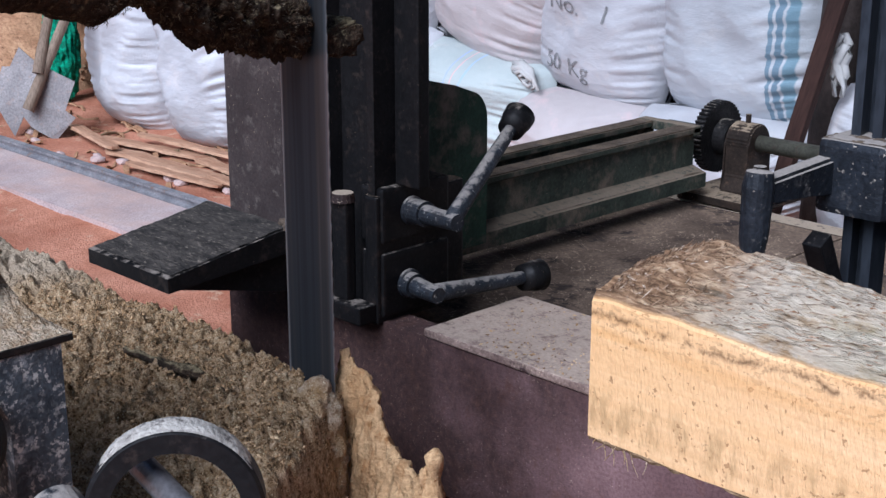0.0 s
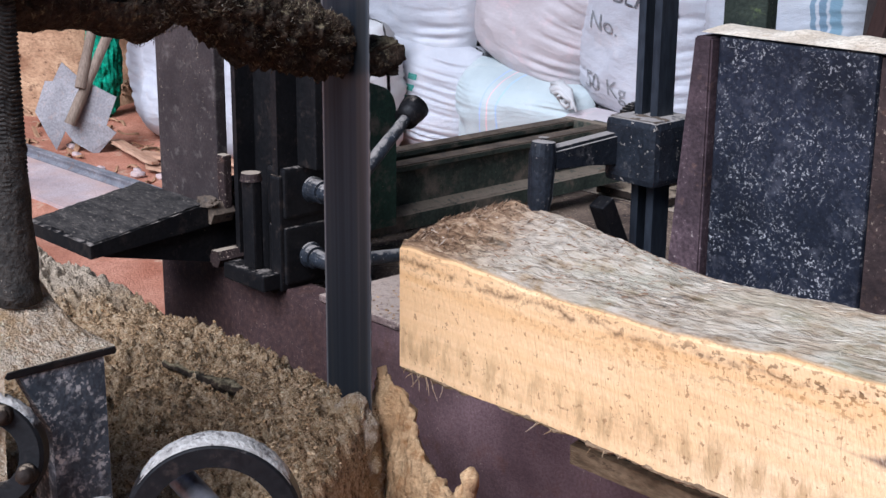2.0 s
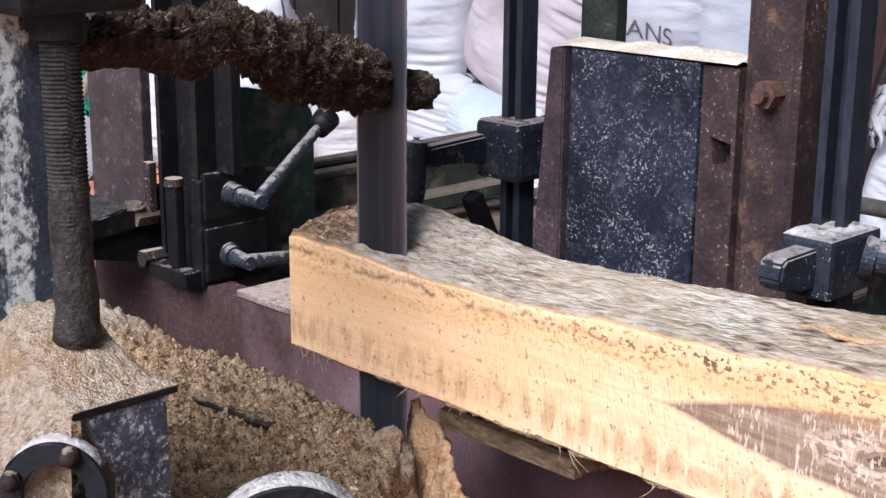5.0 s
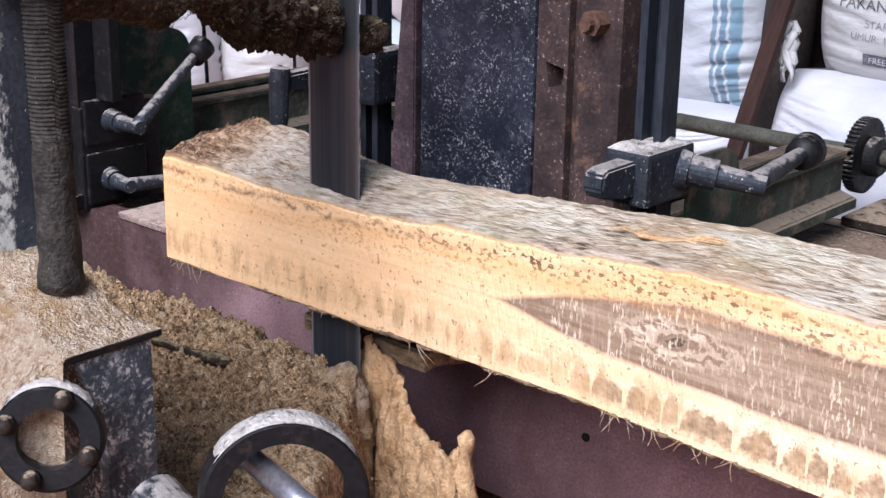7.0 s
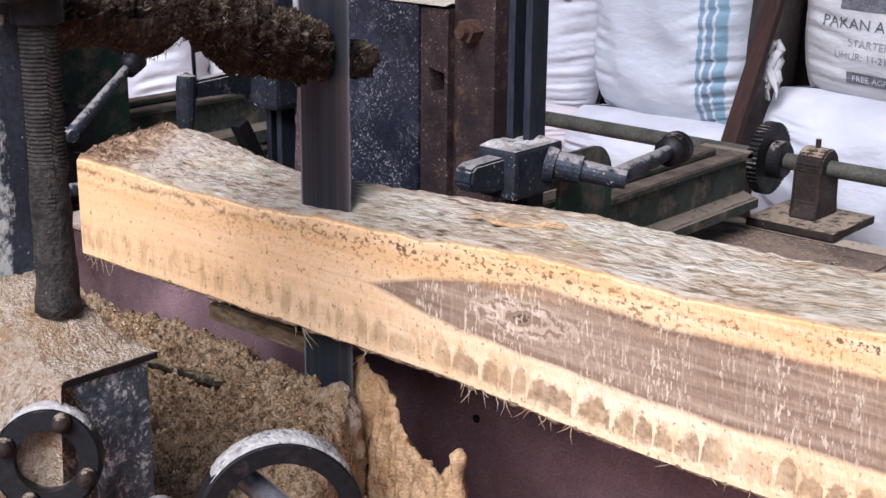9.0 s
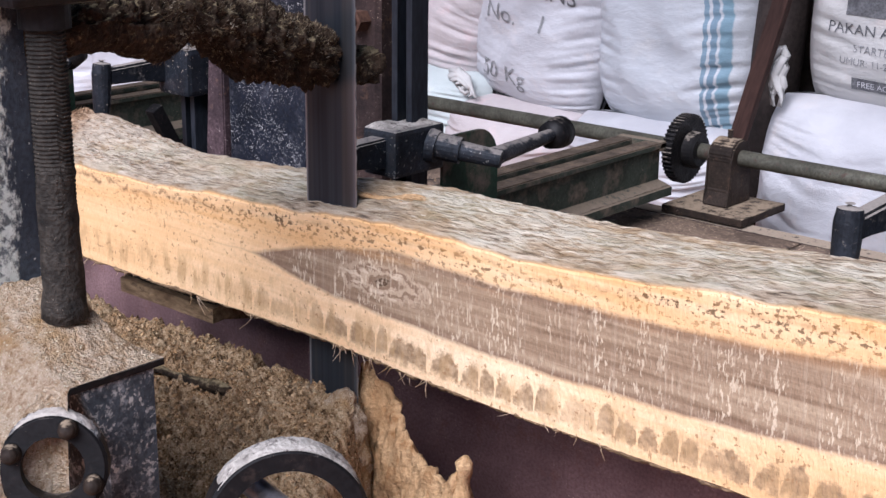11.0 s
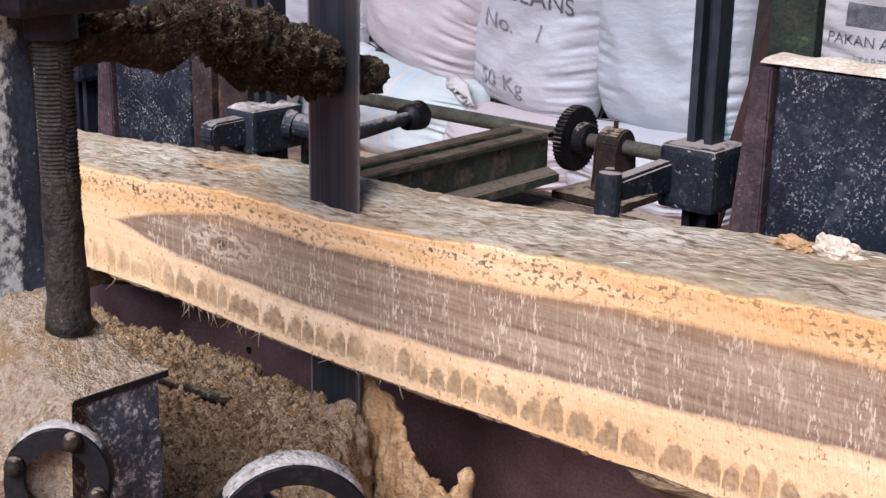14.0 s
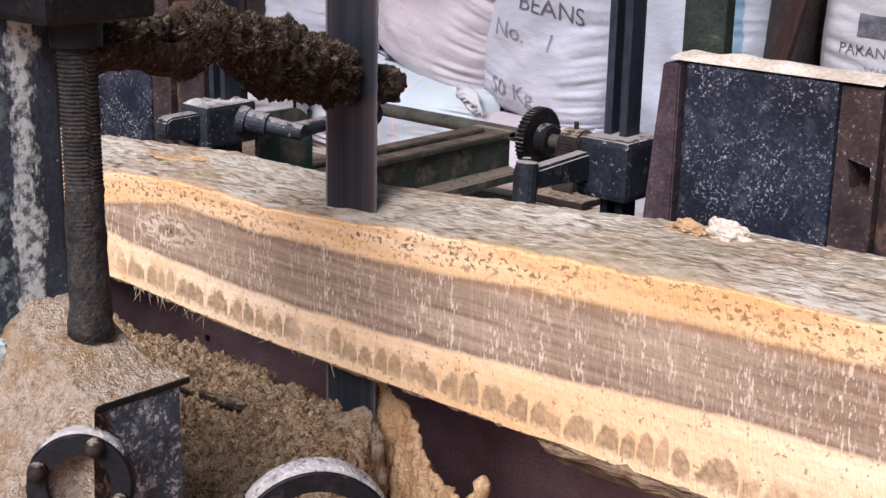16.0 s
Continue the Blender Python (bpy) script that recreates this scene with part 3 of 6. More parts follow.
def bar(bm, p0, p1, r, seg=16, r2=None):
    sweep(bm, [p0, p1], [r, r if r2 is None else r2], seg)


def disc(bm, centre, axis, r_out, r_in, thick, seg=48, bev=0.0):
    """A ring or wheel about an axis."""
    a, u = frame_of(axis)
    n = Vector(axis).normalized()
    c = Vector(centre)
    prof = [(r_in, -thick / 2), (r_out - bev, -thick / 2), (r_out, -thick / 2 + bev), (r_out, thick / 2 - bev), (r_out - bev, thick / 2), (r_in, thick / 2)]
    rings = []
    for k in range(seg):
        th = 2 * math.pi * k / seg
        d = math.cos(th) * a + math.sin(th) * u
        rings.append([bm.verts.new(c + d * r + n * h) for r, h in prof])
    m = len(prof)
    for k in range(seg):
        q0, q1 = rings[k], rings[(k + 1) % seg]
        for j in range(m):
            bm.faces.new((q0[j], q0[(j + 1) % m], q1[(j + 1) % m], q1[j]))


def fbm(p, s):
    return noise.noise(p * s) + 0.5 * noise.noise(p * s * 2.1) + 0.25 * noise.noise(p * s * 4.3) + 0.15 * noise.noise(p * s * 9.1)


def scatter(places, lo, hi, seed, flat=0.75):
    """Loose crumbs: one small irregular eight-sided piece at each place."""
    rng = random.Random(seed)
    bm = bmesh.new()
    dirs = [Vector(d) for d in ((1, 0, 0), (0, 1, 0), (-1, 0, 0), (0, -1, 0), (0, 0, 1), (0, 0, -1))]
    for p in places:
        r = lo + (hi - lo) * rng.random() ** 3
        turn = Euler((rng.uniform(-0.6, 0.6), rng.uniform(-0.6, 0.6), rng.uniform(0, 6.3))).to_matrix()
        k = (rng.uniform(0.7, 1.8), rng.uniform(0.6, 1.1), flat)
        v = [bm.verts.new(Vector(p) + Vector((0, 0, r * 0.3)) + turn @ Vector((d.x * k[0], d.y * k[1], d.z * k[2])) * r * rng.uniform(0.7, 1.2)) for d in dirs]
        for i in range(4):
            bm.faces.new((v[i], v[(i + 1) % 4], v[4]))
            bm.faces.new((v[(i + 1) % 4], v[i], v[5]))
    return bm


def smoothstep(a, b, x):
    t = max(0.0, min(1.0, (x - a) / (b - a)))
    return t * t * (3 - 2 * t)


def sheet(bm, x0, x1, y0, y1, nx, ny, height):
    grid = [[bm.verts.new((x0 + (x1 - x0) * i / nx, y0 + (y1 - y0) * j / ny, height(x0 + (x1 - x0) * i / nx, y0 + (y1 - y0) * j / ny))) for j in range(ny + 1)] for i in range(nx + 1)]
    for i in range(nx):
        for j in range(ny):
            bm.faces.new((grid[i][j], grid[i + 1][j], grid[i + 1][j + 1], grid[i][j + 1]))


MOVERS = []

# ---- setting ----
GROUND = -0.60


def ground_height(x, y):
    p = Vector((x, y, 0))
    h = GROUND + 0.012 * fbm(p, 2.5) + 0.006 * fbm(p, 11)
    h += 0.05 * smoothstep(1.9, 2.6, y)
    h -= 0.04 * smoothstep(1.35, 0.9, y) * smoothstep(-0.5, -1.5, x)
    return h


def build_setting():
    bm = bmesh.new()
    sheet(bm, -7, 4, -3.5, 4.2, 200, 150, ground_height)
    tagged(solid("ground", bm, soil, smooth=True), "red bare soil with scattered wood dust", "ground", kind="structure")
    bm = bmesh.new()
    for a in ((-60, -7, -60, 60), (4, 60, -60, 60), (-7, 4, -60, -3.5), (-7, 4, 4.2, 60)):
        vs = [bm.verts.new((x, y, GROUND - 0.01)) for x, y in ((a[0], a[2]), (a[1], a[2]), (a[1], a[3]), (a[0], a[3]))]
        bm.faces.new(vs)
    tagged(solid("ground_far", bm, soil), "red soil round the shed", "ground", kind="structure")
    # concrete strip that carries the rear rail
    bm = bmesh.new()
    prism(bm, [(1.16, -0.72), (1.16, -0.597), (1.43, -0.585), (1.52, -0.585), (1.52, -0.72)], "x", -6.8, 3.6)
    tagged(solid("pavement", bm, concrete), "dusty pinkish concrete strip under the rear rail", "pavement", kind="structure")
    t = thing("track_rail", (-1.6, 1.485, -0.585), "worn grey steel rail on a concrete strip", "rail")
    bm = bmesh.new()
    prism(bm, [(1.462, -0.584), (1.462, -0.578), (1.475, -0.572), (1.475, -0.556), (1.466, -0.553), (1.466, -0.543), (1.504, -0.543), (1.504, -0.553), (1.495, -0.556), (1.495, -0.572), (1.508, -0.578), (1.508, -0.584)], "x", -6.7, 3.5)
    part("rail_head", bm, rail_steel, t)
    # back wall of the shed; the added roof is in build_shell
    bm = bmesh.new()
    for k in range(60):
        x = -7 + k * 0.19
        box(bm, x, x + 0.184, 3.42 + 0.01 * (k % 2), 3.46 + 0.01 * (k % 2), -0.7, 3.2, 0.004)
    tagged(solid("wall_north", bm, wall_dark), "dark board wall of the shed behind the sacks", "wall", kind="structure")


build_setting()


def build_shell():
    # Unseen roof over the rear half, added to darken tops and crevices.
    bm = bmesh.new()
    n = 90
    top = []
    for i in range(n + 1):
        x = -7.2 + 12.4 * i / n
        w = 0.02 * math.sin(i * math.pi / 2)
        top.append([bm.verts.new((x, y, 3.1 - 0.12 * (y - 0.3) + w)) for y in (0.3, 1.4, 2.5, 3.7)])
    for a, b2 in zip(top, top[1:]):
        for k in range(3):
            bm.faces.new((a[k], b2[k], b2[k + 1], a[k + 1]))
    bmesh.ops.solidify(bm, geom=bm.faces[:], thickness=0.01)
    tagged(solid("shade_roof", bm, wall_dark), "unseen dark corrugated roof, added to shade the rear", "roof", kind="structure")
    # Unseen end walls, added to close the shed.
    for name, x in (("wall_west", -7.2), ("wall_east", 5.2)):
        bm = bmesh.new()
        box(bm, x - 0.03, x + 0.03, 0.3, 3.42, -0.7, 3.05, 0.004)
        tagged(solid(name, bm, wall_dark), "unseen dark board end wall, added to close the shed", "wall", kind="structure")


build_shell()


# ---- the log ----
def log_top(x):
    return float(np.interp(x, (0, 0.5, 0.84, 1.14, 1.45, 1.8, 2.3, 3.7), (0.197, 0.194, 0.214, 0.236, 0.233, 0.262, 0.288, 0.33)))


def log_back(x):
    return 0.17 + 0.05 * smoothstep(0, 2.0, x) + 0.012 * math.sin(x * 3.1)


def log_surface(x, y):
    top, f = log_top(x), (y + 0.022) / (log_back(x) + 0.022)
    z = top + 0.022 * math.sin(min(1, f * 1.5) * math.pi / 2) - 0.03 * max(0, f - 0.6) ** 2 * 6
    rag = 1.0 + 1.2 * smoothstep(0.5, 0.05, x)
    z += 0.030 * smoothstep(-0.02, 0.10, x) * smoothstep(0.50, 0.14, x) * smoothstep(0.25, 0.8, f)
    return z + rag * (0.009 * noise.noise(Vector((x * 2.6, y * 16, 1))) + 0.0035 * noise.noise(Vector((x * 12, y * 60, 5))) + 0.003 * noise.noise(Vector((x * 45, y * 150, 9))) + 0.004 * max(0.0, noise.noise(Vector((x * 22, y * 45, 3)))))


def build_log():
    t = thing("sawn_log", (0, 0, 0), "squared log, fresh yellow sawn face, weathered grey top", "log")
    bm = bmesh.new()
    n = 620
    rings = []
    for i in range(n + 1):
        x = 3.7 * i / n
        top = log_top(x)
        back = log_back(x)
        q = Vector((x, 0, 0))
        wav = 0.006 * noise.noise(q * 5) + 0.004 * noise.noise(q * 17)
        low = -0.004 - 0.018 * smoothstep(0.9, 1.4, x) + 0.004 * noise.noise(q * 9 + Vector((0, 4, 0)))
        prof = [(-0.03, low), (-0.03, low + (top - low) * 0.5), (-0.03, top - 0.012 + wav), (-0.022, top + wav)]
        for k in range(1, 31):
            y = -0.022 + (back + 0.022) * k / 30
            z = log_surface(x, y)
            prof.append((y, z))
        prof += [(back + 0.05, top * 0.72), (back + 0.075, top * 0.42), (back + 0.05, 0.05), (back, low + 0.008), (back * 0.5, low - 0.002)]
        chip = 0.006 * noise.noise(Vector((0, 3, 7))) if i == 0 else 0
        rings.append([bm.verts.new((x + (0.010 * noise.noise(Vector((y * 30, z * 30, 3))) if i == 0 and y > -0.02 else chip), y, z)) for y, z in prof])
    m = len(rings[0])
    for r0, r1 in zip(rings, rings[1:]):
        for k in range(m):
            bm.faces.new((r0[k], r0[(k + 1) % m], r1[(k + 1) % m], r1[k]))
    bm.faces.new(rings[0])
    bm.faces.new(rings[-1])
    part("log_body", bm, log_mat, t)
    # torn fibres hanging from the lower edge
    rng = random.Random(4)
    bm = bmesh.new()
    for c, n in ((0.03, 4), (0.07, 5), (0.30, 3), (0.42, 3), (0.62, 3), (0.80, 4), (1.00, 6), (1.06, 5), (1.14, 6), (1.20, 5), (1.43, 4), (1.52, 3)):
        for k in range(n):
            x = c + rng.gauss(0, 0.022)
            l = rng.uniform(0.006, 0.034)
            p = Vector((x, -0.029, -0.006 - 0.012 * smoothstep(0.9, 1.4, x)))
            d = Vector((rng.uniform(-1.4, 1.1), rng.uniform(-0.5, 0.1), -1)).normalized()
            b = Vector((rng.uniform(-0.6, 0.6), 0, 0)) * l
            sweep(bm, [p, p + d * l * 0.5 + b * 0.3, p + d * l + b], [0.0011, 0.0009, 0.0004], 4)
    tagged(part("torn_fibre", bm, sawdust_pale, t, "pale torn wood fibres"), kind="stuff")
    bm = bmesh.new()
    for k in range(7):
        x = 1.0 + 0.022 * k
        pts = [(x - 0.05 + 0.02 * j, 0.035 + 0.004 * k + 0.004 * math.sin(j * 1.7 + k), log_top(x) + 0.016 + 0.004 * math.sin(j * 0.9 + k)) for j in range(6)]
        sweep(bm, pts, [0.0006 + 0.0022 * math.sin(math.pi * j / 5) for j in range(6)], 6, 0.6, 0.003, 60)
    tagged(part("raised_splinter", bm, sawdust_cake, t, "orange splintered patch on the top"), kind="stuff")
    MOVERS.append(t)
    bm = bmesh.new()
    for k in range(4400):
        if k == 1700:
            tagged(part("bark_fibre", bm, sliver_brown, t, "brown torn wood slivers near the log's end"), kind="stuff")
            bm = bmesh.new()
        near = k < 1700
        x = 0.012 + 0.5 * rng.random() ** 2.2 if near else rng.uniform(0.12, 2.75)
        y = -0.018 + (log_back(x) + 0.01) * rng.random()
        l = rng.uniform(0.004, 0.017) if near else rng.uniform(0.010, 0.045)
        w = rng.uniform(0.0004, 0.0015) if near else rng.uniform(0.0003, 0.0009)
        a = rng.gauss(0, 0.5 if x < 0.12 else 0.16)
        dx, dy = math.cos(a) * l / 2, math.sin(a) * l / 2
        x0, x1, y0, y1 = max(0.0, x - dx), x + dx, max(-0.024, y - dy), max(-0.024, y + dy)
        z0, z1 = log_surface(x0, y0) - 0.001, log_surface(x1, y1) + abs(rng.gauss(0, 0.0045 if x < 0.12 else 0.0007))
        zm = max(log_surface(x, y), (z0 + z1) / 2) + w * 0.3
        e0, e1 = bm.verts.new((x0, y0, z0)), bm.verts.new((x1, y1, z1))
        ring = [bm.verts.new((x, y - w, zm - w)), bm.verts.new((x, y, zm + w * 0.5)), bm.verts.new((x, y + w, zm - w))]
        for c in range(3):
            bm.faces.new((e0, ring[c], ring[(c + 1) % 3]))
            bm.faces.new((e1, ring[(c + 1) % 3], ring[c]))
    tagged(part("bark_fibre", bm, sliver_mat, t, "weathered wood slivers on the top"), kind="stuff")
    bm = bmesh.new()
    m = 420
    pts = [(2.7 * k / m, -0.024 + 0.003 * noise.noise(Vector((k * 0.3, 0, 0))), -0.006 - 0.018 * smoothstep(0.9, 1.4, 2.7 * k / m) + 0.004 * noise.noise(Vector((k * 0.15, 7, 0)))) for k in range(m + 1)]
    sweep(bm, pts, [0.003 + 0.0045 * max(0, 0.5 + noise.noise(Vector((k * 0.05, 3, 0)))) for k in range(m + 1)], 8, 0.8, 0.004, 70)
    part("torn_edge", bm, bark_dark, t, "strip of torn bark along the lower edge")
    bm = bmesh.new()
    sweep(bm, [(1.98 + 0.03 * k, -0.012, -0.034 - 0.004 * math.sin(k * 0.9)) for k in range(12)], [0.004 + 0.016 * math.sin(math.pi * (k + 0.3) / 12) for k in range(12)], 14, 0.8, 0.01, 40)
    part("bark_flap", bm, bark_dark, t, "hanging flap of bark")
    # two chips lying on the log's back edge
    bm = bmesh.new()
    ball(bm, (2.205, 0.13, 0.308), 0.024, 1.3, 0.6, 0.8, 4, 0.45, 75)
    ball(bm, (2.235, 0.13, 0.298), 0.018, 1.3, 0.6, 0.6, 4, 0.45, 75)
    ball(bm, (2.185, 0.13, 0.318), 0.012, 1.0, 0.6, 1.0, 4, 0.45, 75)
    c = tagged(solid("wood_chip", bm, dust_cream, (2.20, 0.13, 0.295)), "pale torn wood shaving lying on the log", "wood chip")
    MOVERS.append(c)
    bm = bmesh.new()
    ball(bm, (2.145, 0.13, 0.303), 0.022, 1.4, 0.6, 0.45, 4, 0.8, 90)
    c = tagged(solid("wood_chip", bm, sawdust_cake, (2.145, 0.13, 0.295)), "orange bark chip lying on the log", "wood chip")
    MOVERS.append(c)


build_log()


# ---- the carriage ----
BEAMS = (-1.22, 0.49, 2.185)
DECK = -0.195


def bed_paint():
    """Maroon paint along the bed; shade over the leading end is painted in as mottled black-brown."""
    m, nt, b, v = begin("maroon_bed_paint")
    big = noise_tex(nt, v, 6, 5, 0.6)
    grain = noise_tex(nt, v, 160, 3, 0.6)
    col = ramp(nt, big, [(0.3, (0.14, 0.082, 0.086)), (0.7, (0.29, 0.182, 0.188))])
    col = mixc(nt, ramp(nt, grain, [(0.35, (0.5,) * 3), (0.6, BW0)]), col, (0.085, 0.045, 0.045))
    rusty = noise_tex(nt, v, 14, 5, 0.7)
    col = mixc(nt, ramp(nt, rusty, [(0.55, BW0), (0.7, (0.6,) * 3)]), col, (0.17, 0.075, 0.05))
    sep = nt.nodes.new("ShaderNodeSeparateXYZ")
    nt.links.new(v, sep.inputs[0])
    # shade on the leading end, put into the colour with a ragged edge
    wave = calc(nt, "MULTIPLY", calc(nt, "SUBTRACT", noise_tex(nt, v, 4, 5, 0.65), 0.5), 2.6)
    end_shade = ramp(nt, calc(nt, "ADD", calc(nt, "MULTIPLY_ADD", sep.outputs[0], -1.9, -2.05), wave), [(0.0, BW0), (1.0, (0.82,) * 3)])
    shade_tone = ramp(nt, noise_tex(nt, v, 60, 5, 0.72), [(0.40, (0.014, 0.008, 0.007)), (0.58, (0.045, 0.024, 0.019)), (0.72, (0.12, 0.07, 0.05))])
    col = mixc(nt, end_shade, col, shade_tone)
    sp = calc(nt, "MULTIPLY", ramp(nt, noise_tex(nt, v, 170, 4, 0.72), [(0.63, BW0), (0.66, BW1)]), ramp(nt, big, [(0.42, (0.1,) * 3), (0.6, BW1)]))
    col = mixc(nt, sp, col, (0.55, 0.42, 0.34))
    finish(nt, b, col, 0.62, calc(nt, "ADD", grain, rusty), 0.5, 0.003, 0.05)
    return m


def build_bed():
    t = thing("carriage_bed", (0.9, 0.43, -0.5), "maroon steel carriage bed with a dusty deck", "carriage")
    bm = bmesh.new()
    prism(bm, [(0.43, DECK), (0.43, -0.52), (0.50, -0.52), (0.50, -0.505), (0.445, -0.505), (0.445, DECK - 0.02), (0.50, DECK - 0.02), (0.50, DECK)], "x", -1.46, 3.9)
    part("front_channel", bm, bed_paint(), t)
    bm = bmesh.new()
    prism(bm, [(1.95, DECK - 0.07), (1.95, -0.42), (1.88, -0.42), (1.88, DECK - 0.07)], "x", -1.46, 3.9)
    part("rear_channel", bm, steel_brown, t)
    deck = surface("dusty_deck_steel", (0.065, 0.045, 0.035), (0.28, 0.20, 0.145), 5, 0.9, 0, 150, 0.6, 0.003, third=(0.03, 0.022, 0.02), third_at=(0.55, 0.63), third_scale=7, specks=(0.60, 0.46, 0.33), speck_cut=0.6, speck_scale=120)
    for x0, x1 in ((-1.46, -0.72), (-0.712, 0.0), (0.008, 0.9), (0.908, 1.7), (1.708, 2.6), (2.608, 3.9)):
        bm = bmesh.new()
        box(bm, x0, x1, 0.502, 1.87, DECK - 0.082, DECK - 0.068, 0.003)
        part("deck_plate", bm, deck, t, "sawdust-covered deck plate")
    bm = bmesh.new()
    box(bm, -0.80, 3.9, 0.425, 0.72, DECK + 0.003, DECK + 0.020, 0.004)
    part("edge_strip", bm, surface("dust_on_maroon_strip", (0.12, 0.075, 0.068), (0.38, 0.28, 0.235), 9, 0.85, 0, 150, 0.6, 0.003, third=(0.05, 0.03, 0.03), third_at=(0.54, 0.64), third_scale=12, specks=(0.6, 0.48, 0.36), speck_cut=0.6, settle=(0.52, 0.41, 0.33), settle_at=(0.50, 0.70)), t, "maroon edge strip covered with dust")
    for x in (-1.2, 0.2, 1.6, 3.0):
        for y in (0.62, 1.485):
            bm = bmesh.new()
            disc(bm, (x, y, -0.445), (0, 1, 0), 0.098, 0.012, 0.05, 32, 0.006)
            part("wheel", bm, rail_steel, t)
    rng = random.Random(12)
    spots = []
    while len(spots) < 7000:
        x, y = rng.uniform(-0.75, 2.2), 0.43 + 1.3 * rng.random() ** 1.4
        if noise.noise(Vector((x * 5, y * 5, 1))) + rng.uniform(-0.35, 0.3) > 0:
            spots.append((x, y, DECK + (0.020 if y < 0.72 and x > -0.8 else -0.068)))
    tagged(part("sawdust_litter", scatter(spots, 0.0010, 0.0038, 8, 0.5), crumb_mat, t, "sawdust crumbs on the deck"), kind="stuff")
    bm = bmesh.new()
    disc(bm, (0.655, 0.4285, -0.321), (0, 1, 0), 0.009, 0.0005, 0.002, 16)
    part("bolt_hole", bm, rust_black, t)
    MOVERS.append(t)


build_bed()


def channel_post(t, x, y, z0, z1, w=0.08, d=0.055):
    """A rolled channel, open towards the log."""
    bm = bmesh.new()
    e = 0.009
    prism(bm, [(x, y), (x + e * 1.6, y), (x + e, y + d - e), (x + w - e, y + d - e), (x + w - e * 1.6, y), (x + w, y), (x + w, y + d), (x, y + d)], "z", z0, z1)
    return part("post", bm, steel_grey, t)


def lever(t, pin, elbow, knob, r=0.015, name="lever"):
    bm = bmesh.new()
    p, e, k = Vector(pin), Vector(elbow), Vector(knob)
    bar(bm, p, p + (e - p) * 0.45, 0.026, 20)
    bar(bm, p + (e - p) * 0.4, e + (e - p).normalized() * 0.02, 0.020, 18, 0.017)
    ob = part(name, bm, cast_blue, t, "worn cast-iron clamp lever", smooth=False)
    bm = bmesh.new()
    n = 8
    sweep(bm, [e.lerp(k, f / n) for f in range(n + 1)], [r * (1.25 - 0.35 * f / n) for f in range(n + 1)], 14)
    h = part("handle", bm, cast_blue, ob, smooth=True)
    bm = bmesh.new()
    d = (k - e).normalized()
    bar(bm, k - d * 0.028, k + d * 0.024, 0.028, 20, 0.034)
    ball(bm, k + d * 0.008, 0.033, sub=3)
    part("knob", bm, steel_black, ob, "black knob", smooth=True)
    return ob


def gear(t, c, r):
    bm = bmesh.new()
    n = 46
    out = []
    for k in range(n):
        for da, rr in ((-0.32, r - 0.006), (-0.14, r), (0.14, r), (0.32, r - 0.006)):
            th = 2 * math.pi * (k + da) / n
            out.append((c[1] + rr * math.cos(th), c[2] + rr * math.sin(th)))
    prism(bm, out, "x", c[0] - 0.016, c[0] + 0.016)
    return part("gear", bm, rust_black, t, "greasy black gear wheel")


